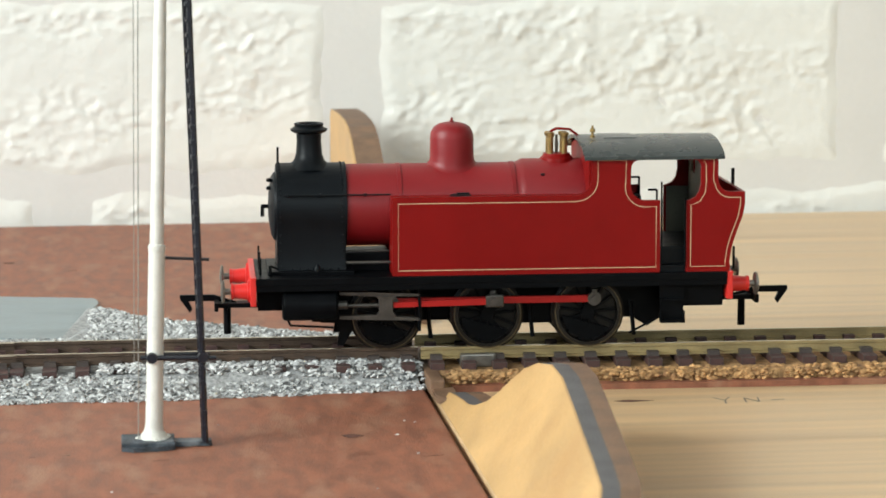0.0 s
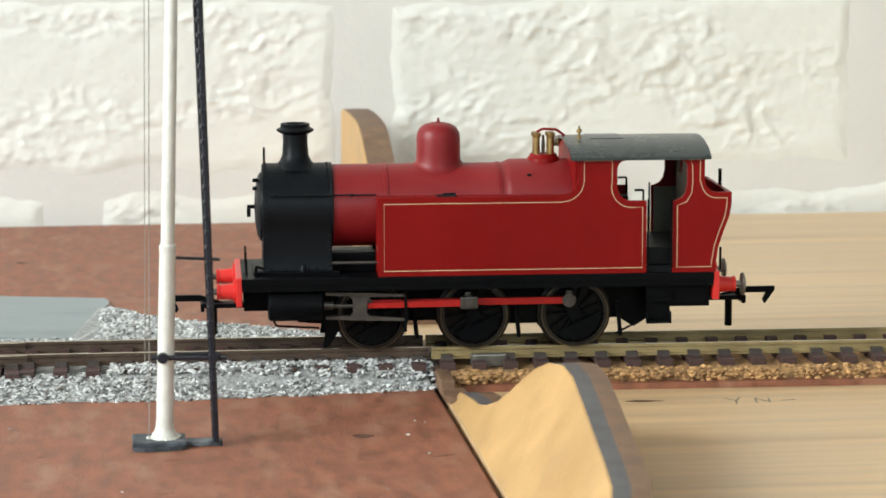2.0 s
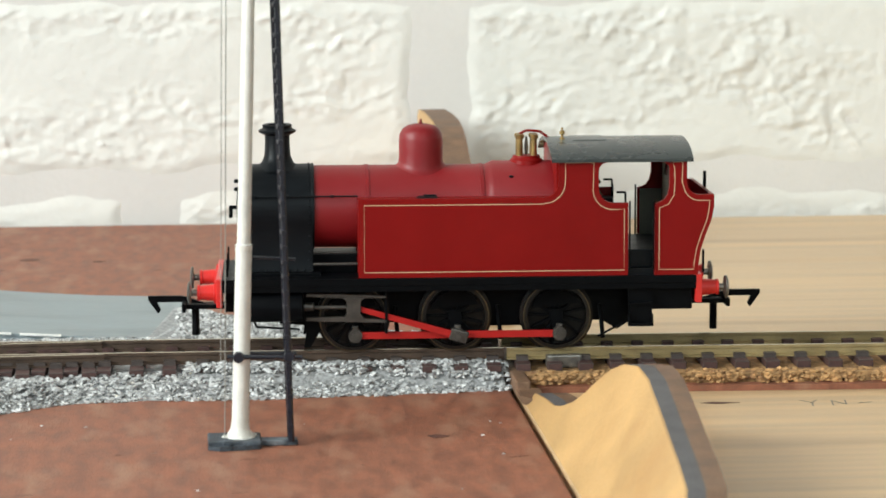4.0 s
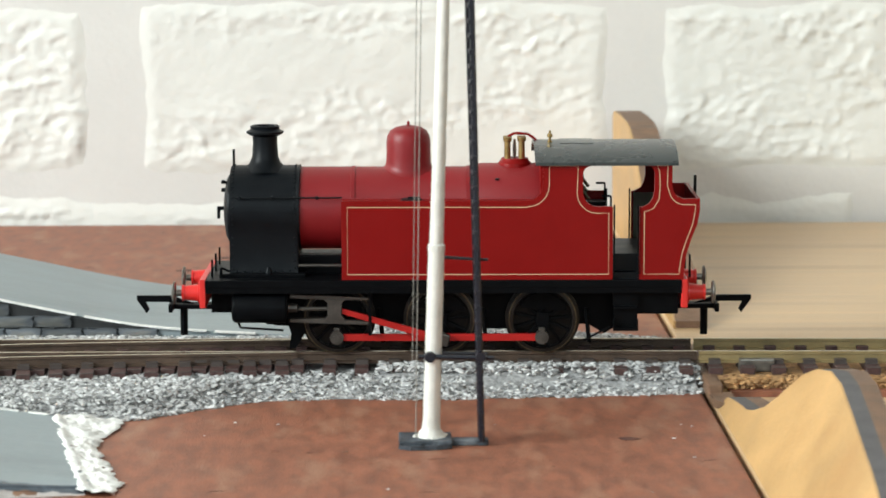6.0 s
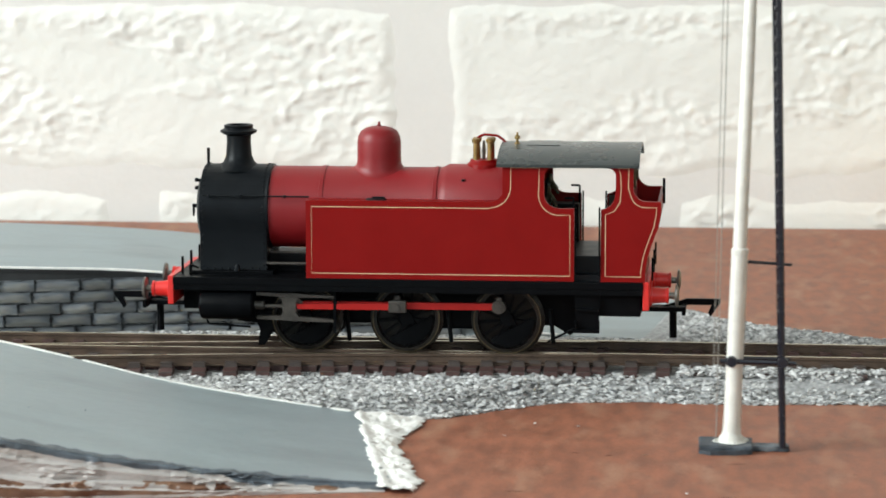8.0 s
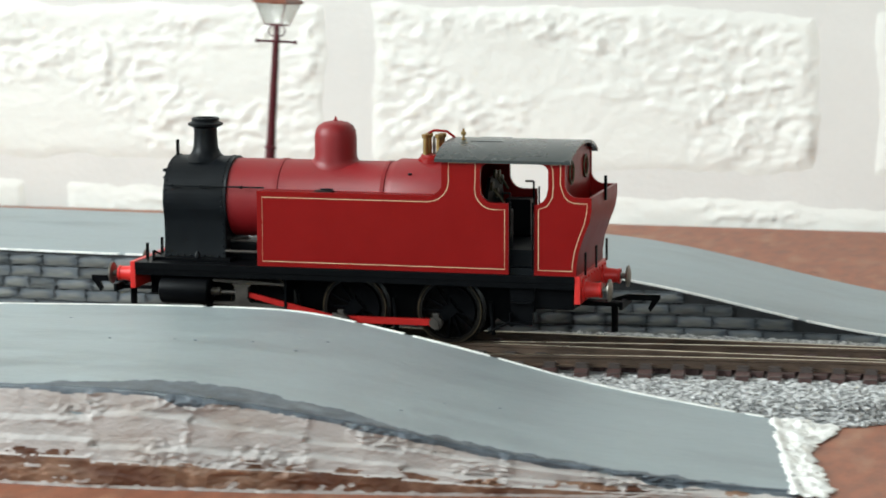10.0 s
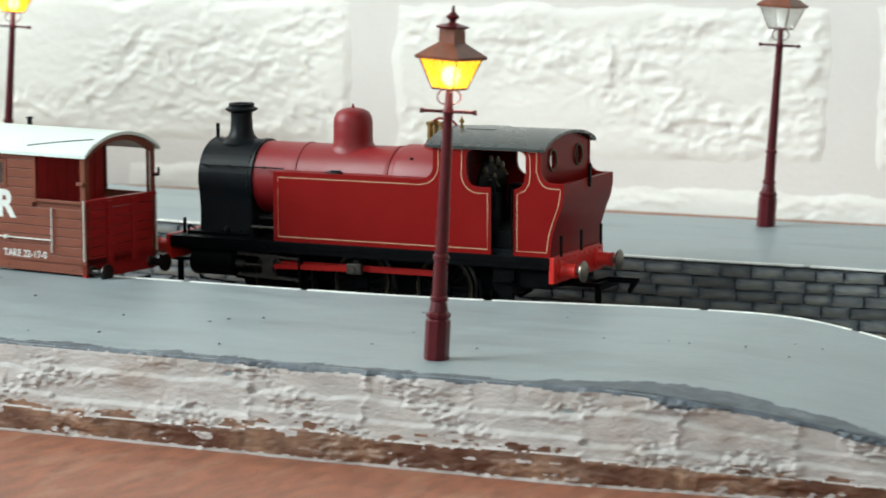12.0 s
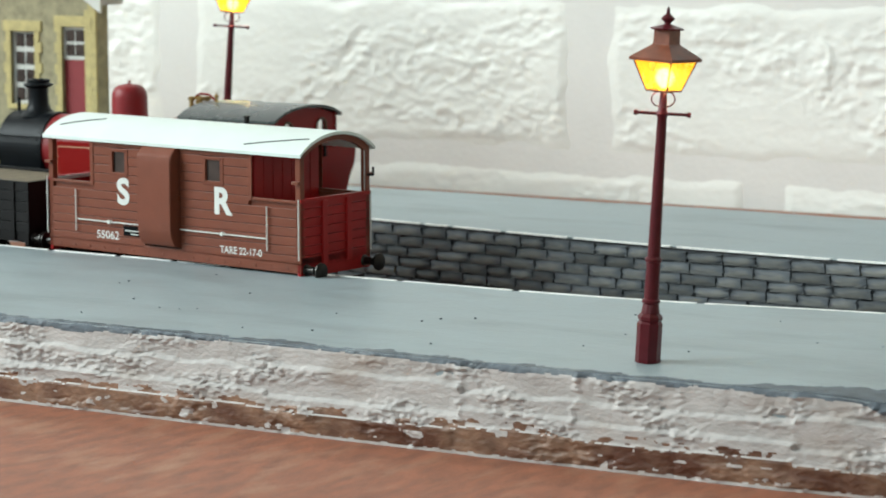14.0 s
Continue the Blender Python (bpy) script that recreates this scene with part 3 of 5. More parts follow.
def edge_line(edge, top, x0, x1, a, b, z0, z1, chips=2.0):
    bm = bmesh.new()
    n = int((x1 - x0) / 2)
    rings = []
    for i in range(n + 1):
        x = x0 + (x1 - x0) * i / n
        w = 0.25 * noise.noise((x * 0.35, 1, 5))
        y = along(edge, x)
        z0 = max(z0, 0.03 - top(x)) if z0 < -5 else z0
        rings.append([bm.verts.new((x, y + a, top(x) + z0)), bm.verts.new((x, y + a, top(x) + z1)), bm.verts.new((x, y + b + w, top(x) + z1)), bm.verts.new((x, y + b + w, top(x) + z0))])
    whole = [noise.noise((r[0].co.x * 0.22, 7, 2)) + 0.4 * noise.noise((r[0].co.x * 0.9, 3, 2)) < chips for r in rings]
    for k, (p, q) in enumerate(zip(rings, rings[1:])):
        if whole[k]:
            for i in range(4):
                bm.faces.new((p[i], q[i], q[(i + 1) % 4], p[(i + 1) % 4]))
    bm.faces.new(rings[0])
    bm.faces.new(rings[-1][::-1])
    return bm


def near_platform():
    t = thing("near_platform", 0, 0, 0, "grey painted platform with a ramp and rough plaster back", "platform")
    part("deck", deck(NEAR_EDGE, NEAR_BACK, near_top, -880, -72, end=lambda k: 14 * k), M_PLAT, t, smooth=True)
    part("white_edge", edge_line(NEAR_EDGE, near_top, -880, -74, 0.3, -0.6, -0.25, 0.24, 0.36), M_EDGEW, t, "thin chipped white line along the edge")
    tears = (-478, -441, -399, -368, -338, -308.5, -283, -262, -236, -214, -190, -171, -149, -131, -112, -98, -86)

    def layers(x0, x1, step, rows):
        """The back: stepped layers of torn plaster over a stained foot, each lower one a little prouder."""
        n = int((x1 - x0) / step)
        white, brown, dark = bmesh.new(), bmesh.new(), bmesh.new()
        grid = []
        for i in range(n + 1):
            x = x0 + (x1 - x0) * i / n
            y0, top = along(NEAR_BACK, x), near_top(x)
            slow, mid, quick = noise.noise((x * 0.018, 4, 1)), noise.noise((x * 0.09, 5, 2)), noise.noise((x * 0.5, 6, 3))
            cell = sum(1 for c in tears if c < x)
            jog = 0.06 * (noise.cell(Vector((cell * 1.7, 3, 5))) - 0.5)
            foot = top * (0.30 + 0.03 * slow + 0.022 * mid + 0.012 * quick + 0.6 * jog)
            low = top * (0.48 + 0.03 * slow + 0.02 * mid + 0.012 * quick + jog)
            high = top * (0.70 + 0.05 * noise.noise((x * 0.03, 9, 1)) + 0.04 * noise.noise((x * 0.12, 9, 4)) + 0.014 * quick - jog)
            seam = max(math.exp(-((x - c + 1.2 * slow) / (0.7 + 0.5 * abs(math.sin(c)))) ** 2) * abs(math.sin(c * 1.7)) for c in tears)
            rim = 0.7 + 1.3 * max(0, slow + 0.4 * mid) + 1.6 * max(0, noise.noise((x * 0.09, 2, 8))) + 0.2 * quick
            col = []
            for k in range(rows + 1):
                f = k / rows
                z = 0.03 + (top + 0.25 - 0.03) * f
                p = Vector((x * 0.11, z * 0.30, 11.0))
                out = 0.55 + 1.1 * (1 - smoothstep(high - 0.16, high + 0.16, z)) + 1.15 * (1 - smoothstep(low - 0.16, low + 0.16, z)) + 0.55 * (1 - smoothstep(foot - 0.15, foot + 0.15, z))
                gate = smoothstep(-0.02, 0.32, noise.noise((x * 0.06, z * 0.14, 19.0)))
                flake = smoothstep(0.06, 0.12, noise.noise(p * 1.5 + Vector((3, 1, 0)))) - smoothstep(0.24, 0.3, noise.noise(p * 2.3))
                ridge = (1 - abs(noise.noise(p * 4.2))) ** 8
                out += 0.3 * flake * (0.25 + 0.75 * gate) + 0.6 * ridge * gate * (1 if z > foot else 0.2)
                out += 0.2 * noise.noise(p * 0.6) + (0.03 + 0.42 * gate) * noise.noise(p * 6) * (1 if z > foot else 0.4) + 0.05 * noise.noise(p * 19)
                if z > foot:
                    out += 0.9 * seam * max(0, 0.25 + noise.noise((x * 0.1, z * 0.25, 3)) + noise.noise(p * 5))
                else:
                    out -= 0.35 * seam
                out = max(0.2, out) * min(1, 14 * (1 - f) + 0.05) ** 0.5
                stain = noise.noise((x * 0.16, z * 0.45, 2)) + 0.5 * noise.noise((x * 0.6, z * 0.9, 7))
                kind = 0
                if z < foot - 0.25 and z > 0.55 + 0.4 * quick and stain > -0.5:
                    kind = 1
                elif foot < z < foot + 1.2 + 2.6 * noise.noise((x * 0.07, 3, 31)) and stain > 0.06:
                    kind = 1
                if z > top - max(0.3, rim) + 0.25 * noise.noise((x * 0.35, 1, 4)):
                    kind = 2
                col.append(((x + 0.35 * noise.noise(p * 3), y0 + 0.3 - out, z), kind))
            grid.append(col)
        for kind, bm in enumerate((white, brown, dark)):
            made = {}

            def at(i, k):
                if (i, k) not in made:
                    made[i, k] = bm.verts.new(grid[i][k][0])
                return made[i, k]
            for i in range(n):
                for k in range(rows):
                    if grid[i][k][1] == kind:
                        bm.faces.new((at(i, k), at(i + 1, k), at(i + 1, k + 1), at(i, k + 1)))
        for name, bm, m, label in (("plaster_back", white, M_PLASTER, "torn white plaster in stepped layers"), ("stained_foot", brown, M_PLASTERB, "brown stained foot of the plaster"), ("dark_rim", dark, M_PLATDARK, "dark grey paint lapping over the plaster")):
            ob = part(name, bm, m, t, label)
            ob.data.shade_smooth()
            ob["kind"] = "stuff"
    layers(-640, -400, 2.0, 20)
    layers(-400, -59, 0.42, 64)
    rnd = random.Random(44)
    bm = bmesh.new()
    for i in range(34):
        x = rnd.uniform(-400, -120)
        y, r = along(NEAR_BACK, x) + rnd.uniform(12, 78), rnd.uniform(0.12, 0.32)
        plate([(x + r * math.cos(k * 1.05), y + 1.3 * r * math.sin(k * 1.05)) for k in range(6)], near_top(x) + 0.1, near_top(x) + 0.32, "Z", bm)
    part("paint_specks", bm, M_PLATDARK, t, "tiny dark specks in the paint")["kind"] = "stuff"
    # ragged dark paint along the deck's back edge
    bm = bmesh.new()
    rings = []
    for i in range(900):
        x = -640 + 572 * i / 899
        wob = noise.noise((x * 0.02, 5, 1)) + 0.8 * noise.noise((x * 0.08, 6, 1))
        reach = 2.2 + 3.2 * wob + 2.2 * noise.noise((x * 0.3, 6, 1)) + 1.6 * noise.noise((x * 0.9, 2, 1)) + 9 * math.exp(-((x + 165) / 26) ** 2)
        y0, z = along(NEAR_BACK, x), near_top(x)
        rings.append([bm.verts.new((x, y0 + max(0.3, reach), z + 0.25)), bm.verts.new((x, y0 + 0.25, z + 0.29))])
    for p, q in zip(rings, rings[1:]):
        bm.faces.new((p[0], q[0], q[1], p[1]))
    part("dark_paint_edge", bm, M_PLATDARK, t, "ragged dark grey paint edge", smooth=True)
    # white filler dabbed round the ramp's tip
    bm = bmesh.new()
    nx, ny = 60, 150
    grid = []
    for i in range(nx + 1):
        col = []
        for k in range(ny + 1):
            u, v = i / nx, k / ny
            y = 487 + 69 * v
            x0 = along(((487, -59.5), (500, -62), (516, -65.5), (540, -70), (556, -73)), y) + 1.6 * noise.noise((y * 0.15, 8, 8)) + 0.8 * noise.noise((y * 0.6, 8, 8))
            x1 = along(((487, -53), (500, -54), (512, -57), (527, -60.5), (538, -60.5), (547, -58.5), (556, -58.5)), y) + 2.0 * noise.noise((y * 0.12, 3, 3)) + 1.3 * noise.noise((y * 0.5, 1, 3))
            x = x0 + (x1 - x0) * u
            lump = 0.75 + 0.7 * noise.noise((x * 0.2, y * 0.16, 6)) + 0.35 * noise.noise((x * 0.6, y * 0.4, 9)) + 0.15 * noise.noise((x * 1.3, y * 0.7, 1))
            under = near_top(min(x, -62)) + 0.15 - 0.75 * smoothstep(-72 + 14 * (1 - v) - 1, -72 + 14 * (1 - v) + 1.5, x)
            col.append(bm.verts.new((x, y, max(0.04, under) + max(0.0, lump) * 1.1 * math.sin(math.pi * u) ** 0.6 - 0.12)))
        grid.append(col)
    for i in range(nx):
        for k in range(ny):
            if noise.noise((grid[i][k].co.x * 0.45, grid[i][k].co.y * 0.3, 5)) < 0.62:
                bm.faces.new((grid[i][k], grid[i + 1][k], grid[i + 1][k + 1], grid[i][k + 1]))
    part("white_filler", bm, M_EDGEW, t, "rough white filler round the ramp tip", smooth=True)
    return t


def far_platform():
    t = thing("far_platform", 0, 0, 0, "grey painted platform faced with rough stone blocks", "platform")
    part("deck", deck(FAR_EDGE, FAR_BACK, far_top, -880, -8, end=lambda k: 2 * math.sin(9 * k)), M_PLAT, t, smooth=True)
    part("white_edge", edge_line(FAR_EDGE, far_top, -880, -36, -0.9, 0.5, -0.15, 0.24, 0.4), M_EDGEW, t, "thin chipped white line along the edge")
    # dark strip that paints in the shade below the coping's edge
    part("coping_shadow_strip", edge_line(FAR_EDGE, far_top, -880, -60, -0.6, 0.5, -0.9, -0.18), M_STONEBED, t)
    wall = part("stone_face", edge_line(FAR_EDGE, far_top, -640, -64, -0.25, 0.6, -17.6, -0.95), M_STONEBED, t, "rough coursed stone face")
    return t, wall


def stones(t):
    """Rough stone blocks of the far platform's face, in low courses."""
    rnd = random.Random(21)
    kinds = []
    for k in range(8):
        bm = bmesh.new()
        bmesh.ops.create_cube(bm, size=1)
        bmesh.ops.subdivide_edges(bm, edges=list(bm.edges), cuts=3, use_grid_fill=True)
        for v in list(bm.verts):
            d = max(abs(v.co.x), abs(v.co.z))
            if v.co.y < -0.4:
                v.co.y = -0.5 + (0.4 if d > 0.45 else -0.05) + rnd.uniform(-0.22, 0.22)
                if d > 0.45:
                    v.co.x *= 0.985
                    v.co.z *= 0.93
            v.co += Vector((rnd.uniform(-0.02, 0.02), 0, rnd.uniform(-0.05, 0.05)))
        bmesh.ops.delete(bm, geom=[f for f in bm.faces if f.calc_center_median().y > 0.45], context="FACES")
        ob = part("stone", bm, M_STONE, t)
        ob.data.shade_smooth()
        kinds.append(ob)
    used = 0
    for row in range(6):
        z = 1.5 + row * 2.95 + rnd.uniform(-0.06, 0.06)
        x = -485 + rnd.uniform(0, 8)
        while x < -62:
            w = rnd.uniform(7.0, 11.5)
            m = x + w / 2
            if far_top(m) - 0.6 > z + 1.2:
                ob = kinds[used] if used < len(kinds) else new("stone", kinds[rnd.randrange(len(kinds))].data)
                ob.parent = t
                s = (along(FAR_EDGE, m + 1) - along(FAR_EDGE, m - 1)) / 2
                ob.location = (m * MM, (along(FAR_EDGE, m) - 0.6) * MM, z * MM)
                ob.rotation_euler = (0, 0, math.atan(s))
                ob.scale = (w - 0.35, 1.5, 2.75)
                used += 1
            x += w


# ---- the locomotive: +x towards its bunker, z from the rail top ----
WHEELS = (16.5, 39.3, 62.1)
TREAD = 7.56
HUB = 7.4
THROW = 3.7
SIDE = 15.4


def cab_side_outline():
    """Tank, cab and bunker in one sheet, with the cut of the doorway and window."""
    o = [(17.6, 17.2), (17.6, 34.7), (58.4, 34.7)]
    o += arc(58.4, 38.2, 3.5, -90, 0, 6)
    o += [(61.9, 43.6), (90.3, 43.6), (90.3, 38.4)]
    o += arc(93.2, 38.0, 2.9, 180, 270, 6)
    o += [(96.4, 35.1), (96.4, 32.4), (95.9, 29.6), (94.6, 26.2), (93.5, 22.8), (93.0, 19.5), (93.0, 17.2)]
    o += [(83.2, 17.2), (83.2, 33.2)] + [(84.0, 33.4), (85.2, 34.0), (86.0, 35.2), (86.4, 37.0), (86.4, 40.5)] + arc(84.6, 40.5, 1.9, 0, 90, 4)
    o += arc(72.6, 40.5, 1.9, 90, 180, 4) + [(70.7, 37.6)] + arc(73.9, 36.6, 3.2, 180, 270, 5) + [(77.3, 33.4), (77.3, 17.2)]
    return o


def loco():
    t = thing("steam_locomotive", 40, 605, RAIL, "crimson model tank locomotive with black smokebox and cream lining", "model locomotive")

    # frames and running plate
    part("running_plate", box(-12.6, 92.6, -15.6, 15.6, 15.4, 17.1, 0.15), M_BLACK, t)
    for s in (-1, 1):
        part("frame", plate([(-12, 8.5), (-12, 15.4), (92, 15.4), (92, 9), (80, 9), (79, 5.5), (76, 3.6), (72, 6), (56, 6.2), (45, 7), (33, 6.2), (22, 7), (9, 5.2), (2, 5.6), (-2, 8.5)], s * 6.2, s * 5.2), M_BLACK, t)
        part("valance", box(-12.5, 92.5, s * 15.5, s * 14.8, 14.2, 15.5), M_BLACK, t)
        part("sandbox", box(79, 92, s * 13.5, s * 8, 9.2, 15.4, 0.3), M_BLACK, t)
        part("guard_iron", plate([(4.5, 9), (9, 9), (9.5, 5), (7, 0.8), (5.5, 0.8), (6, 4)], s * 9, s * 8.2), M_BLACK, t)
    part("keeper_plate", box(0, 78, -4.5, 4.5, 5.4, 9, 0.4), M_BLACK, t)
    part("ash_pan", box(45, 56, -6, 6, 4.6, 9, 0.6), M_BLACK, t)
    part("brake_pull_rod", rod((71.2, -10.5, 2.8), (77, -10.5, 5.8), 0.25), M_BLACK, t)
    for x in (26.5, 49.5, 72.5):
        part("brake_hanger", rod((x, -9.4, 2.2), (x - 0.8, -9.4, 10), 0.5), M_BLACK, t)

    # buffer beams and buffers
    for x0, x1, nm in ((-13.8, -12.5, "front"), (92.5, 93.9, "rear")):
        b = part("buffer_beam", box(x0, x1, -15.4, 15.4, 10.9, 17.3, 0.2), M_RED2, t, "bright red buffer beam")
        d = -1 if nm == "front" else 1
        xo = x0 if d < 0 else x1
        bm = bmesh.new()
        for i in range(9):
            lathe([(0.35, 0), (0.3, 0.3), (0.1, 0.42)], xo, -13 + i * 3.25, 16.3, 6, bm, "X") if d > 0 else lathe([(0.1, -0.42), (0.3, -0.3), (0.35, 0)], xo, -13 + i * 3.25, 16.3, 6, bm, "X")
        part("rivets", bm, M_RED2, b)
        for y in (-11.4, 11.4):
            bm = lathe([(2.5, 0), (2.5, 0.5), (1.9, 0.6), (1.6, 3.6), (1.8, 3.7), (1.8, 4.2), (0.8, 4.3)], 0, 0, 0, 18, None, "X")
            bmh = lathe([(0.75, 4.2), (0.75, 5.5), (2.5, 5.7), (2.6, 6.1), (1.6, 6.45), (0.2, 6.55)], 0, 0, 0, 20, None, "X")
            for q in (bm, bmh):
                q.transform(Matrix.Diagonal((d, 1, 1, 1)))
            ob = part("buffer", bm, M_RED2, t, at=(xo, y, 13.8), smooth=True)
            part("buffer_head", bmh, M_STEEL, ob, "dull steel buffer head", smooth=True)
        bm = tube([(xo, 0, 13.4), (xo + d * 1.6, 0, 13.8), (xo + d * 2.4, 0, 13.0), (xo + d * 2.2, 0, 12.0), (xo + d * 1.4, 0, 11.8)], 0.35, 6)
        part("draw_hook", bm, M_STEEL, t)
        # tension-lock coupling
        bm = box(min(xo - d * 5, xo + d * 7.5), max(xo - d * 5, xo + d * 7.5), -2.2, 2.2, 8.6, 9.6, 0.2)
        box(min(xo + d * 7, xo + d * 7.9), max(xo + d * 7, xo + d * 7.9), -6.0, 6.0, 8.4, 10.3, 0.2, bm)
        rod((xo + d * 5.0, 0, 8.6), (xo + d * 5.0, 0, 2.4), 0.85, 0.85, 8, bm)
        o = [(xo + d * 2.5, 9.6), (xo + d * 8, 11.4), (xo + d * 15.6, 11.4), (xo + d * 15.6, 10.5), (xo + d * 13.4, 7.4), (xo + d * 12.8, 8.2), (xo + d * 13.6, 10.0), (xo + d * 9, 10.0)]
        plate(o, -0.5, 0.5, "Y", bm)
        part("coupling", bm, M_BLACK, t, "black plastic hook coupling")

    # smokebox with its saddle, door and chimney
    saddle = arc(0, 31.3, 9.75, -22, 202, 32) + [(-8.75, 25.6), (-8.6, 23.2), (-8.6, 20.8), (-8.8, 18.8), (-9.1, 17.1), (9.1, 17.1), (8.8, 18.8), (8.6, 20.8), (8.6, 23.2), (8.75, 25.6)]
    sb = part("smokebox", plate(saddle, -7.6, 7.7, "X", bevel=0.25), M_SMOKE, t, "matt black riveted smokebox", smooth=True)
    bm = bmesh.new()
    for xr in (-6.9, 6.9):
        for i in range(30):
            a = radians(-15 + 210 * i / 29)
            own = lathe([(0.3, -0.1), (0.2, 0.14), (0.05, 0.2)], 0, 0, 0, 5)
            own.transform(Matrix.Translation((xr, 9.75 * math.cos(a), 31.3 + 9.75 * math.sin(a))) @ Matrix.Rotation(a - math.pi / 2, 4, "X"))
            join(bm, own)
        for i in range(5):
            own = lathe([(0.3, -0.1), (0.2, 0.16), (0.05, 0.22)], 0, 0, 0, 5)
            own.transform(Matrix.Translation((xr, -(8.8, 8.65, 8.6, 8.65, 8.8)[i], 25.8 - 1.75 * i)) @ Matrix.Rotation(radians(90), 4, "X"))
            join(bm, own)
    for i in range(8):
        own = lathe([(0.3, -0.1), (0.2, 0.16), (0.05, 0.22)], 0, 0, 0, 5)
        own.transform(Matrix.Translation((-6 + i * 1.7, -9.1, 18.2)) @ Matrix.Rotation(radians(90), 4, "X"))
        join(bm, own)
    part("rivets", bm, M_SMOKE, sb)
    part("saddle_flange", box(-9.8, 9.4, -10.8, 10.8, 17.05, 17.9, 0.15), M_BLACK, sb)
    part("frame_stretcher", box(7.7, 17.6, -5.6, 5.6, 17.1, 21.2, 0.2), M_BLACK, t)
    part("oil_pot", lathe([(0.7, 17.8), (0.75, 18.6), (0.4, 19.3), (0.1, 19.5)], 1.2, -10.4, 0, 10), M_SMOKE, sb, smooth=True)
    d = part("smokebox_door", lathe([(7.8, 0), (7.6, -0.5), (6.5, -1.1), (3.5, -1.6), (0.2, -1.75)], -7.6, 0, 31.3, 28, None, "X"), M_SMOKE, t, smooth=True)
    bm = rod((-9.2, 0, 31.3), (-10.9, 0, 31.3), 0.45)
    rod((-10.4, -0.2, 31.3), (-10.4, -1.4, 29.2), 0.22, bm=bm)
    rod((-10.8, 0.2, 31.3), (-10.8, 0.5, 28.9), 0.22, bm=bm)
    rod((-8.5, -3, 35.6), (-8.5, -3, 37.8), 0.25, bm=bm)
    for z in (35.8, 37.6):
        lathe([(0.55, -0.4), (0.6, 0.0), (0.4, 0.4)], -9.2, -3, z, 8, bm)
        rod((-7.8, -3, z), (-9.2, -3, z), 0.2, bm=bm)
    part("door_handle", bm, M_BLACK, d)
    part("lamp_iron", plate([(-7.3, 40.2), (-7.3, 44.6), (-6.8, 44.6), (-6.8, 40.2)], -0.5, 0.5), M_BLACK, t)
    bm = bmesh.new()
    for y in (-10, 0, 10):
        plate([(-11.6, 17.1), (-11.6, 21), (-11.2, 21), (-11.2, 17.1)], y - 0.5, y + 0.5, "Y", bm)
    rod((-9.3, -11.5, 17.1), (-9.3, -11.5, 19.4), 0.35, bm=bm)
    rod((-9.3, -11.5, 19.4), (-7.4, -11.5, 18.6), 0.25, bm=bm)
    part("lamp_iron", bm, M_BLACK, t)
    chim = [(5.6, 39.8), (4.6, 40.6), (3.5, 41.6), (2.95, 43), (2.75, 46), (2.8, 47.6), (3.5, 47.9), (4.15, 48.3), (4.2, 48.7), (3.5, 49.0), (3.2, 49.3), (3.35, 49.8), (3.0, 50.05), (2.2, 50.0), (2.1, 46)]
    part("chimney", lathe(chim, 0, 0, 0, 28), M_SMOKE, t, "black flared chimney", smooth=True)

    # boiler, dome, firebox, valves
    bm = lathe([(9.25, 7.5), (9.25, 46.5), (9.6, 47.4), (10.0, 48.2), (10.0, 62.5)], 0, 0, 31.4, 40, None, "X")
    b = part("boiler", bm, M_REDB, t, "crimson boiler with banded cladding", smooth=True)
    for xb in (19.9, 45.6):
        part("boiler_band", lathe([(9.25, -0.5), (9.42, -0.45), (9.42, 0.45), (9.25, 0.5)], xb, 0, 31.4, 40, None, "X"), M_REDB, b, smooth=True)
    part("boiler_band", lathe([(9.7, 7.4), (9.75, 7.5), (9.75, 8.0), (9.3, 8.1)], 0, 0, 31.4, 40, None, "X"), M_SMOKE, b, smooth=True)
    bm = lathe([(0.5, -0.3), (0.5, 0.1), (0.2, 0.2)], 52, -7, 38.6, 8)
    part("washout_plug", bm, M_SMOKE, b)
    # the dome's skirt follows the boiler's round top
    bm = lathe([(6.0, 0), (5.5, 1), (5.15, 2), (5.0, 3), (4.95, 43.2), (4.95, 46.3), (4.75, 47.6), (4.1, 48.8), (3.0, 49.5), (1.5, 49.85), (0.3, 49.9)], 0, 0, 0, 36)
    for v in bm.verts:
        if v.co.z < 10:
            k = round(v.co.z)
            v.co.z = 31.4 + math.sqrt(9.25**2 - v.co.y**2) + (-0.25, 0.15, 0.55, 1.15)[k]
    bm.transform(Matrix.Translation((32.2, 0, 0)))
    dm = part("dome", bm, M_REDB, t, "tall crimson steam dome", smooth=True)
    part("finial", lathe([(0.5, 49.7), (0.45, 50.2), (0.25, 50.3), (0.3, 50.7), (0.05, 51.0)], 32.2, 0, 0, 8), M_REDB, dm)
    part("valve_base", lathe([(3.9, 40.5), (3.7, 41.6), (3.2, 42.0), (3.0, 42.6), (0.5, 42.7)], 56, 0, 0, 20), M_RED, t, smooth=True)
    for y in (-1.5, 1.5):
        for x in (54.4, 57.6):
            part("safety_valve", lathe([(0.72, 42.4), (0.66, 46.3), (0.95, 46.5), (1.0, 47.2), (0.8, 47.4), (0.2, 47.4)], x, y, 0, 12), M_BRASS, t, "brass safety valve", smooth=True)
    part("valve_lever", lathe([(0.3, 42.5), (0.45, 44.5), (0.25, 46.8)], 56, 0, 0, 8), M_STEEL, t)
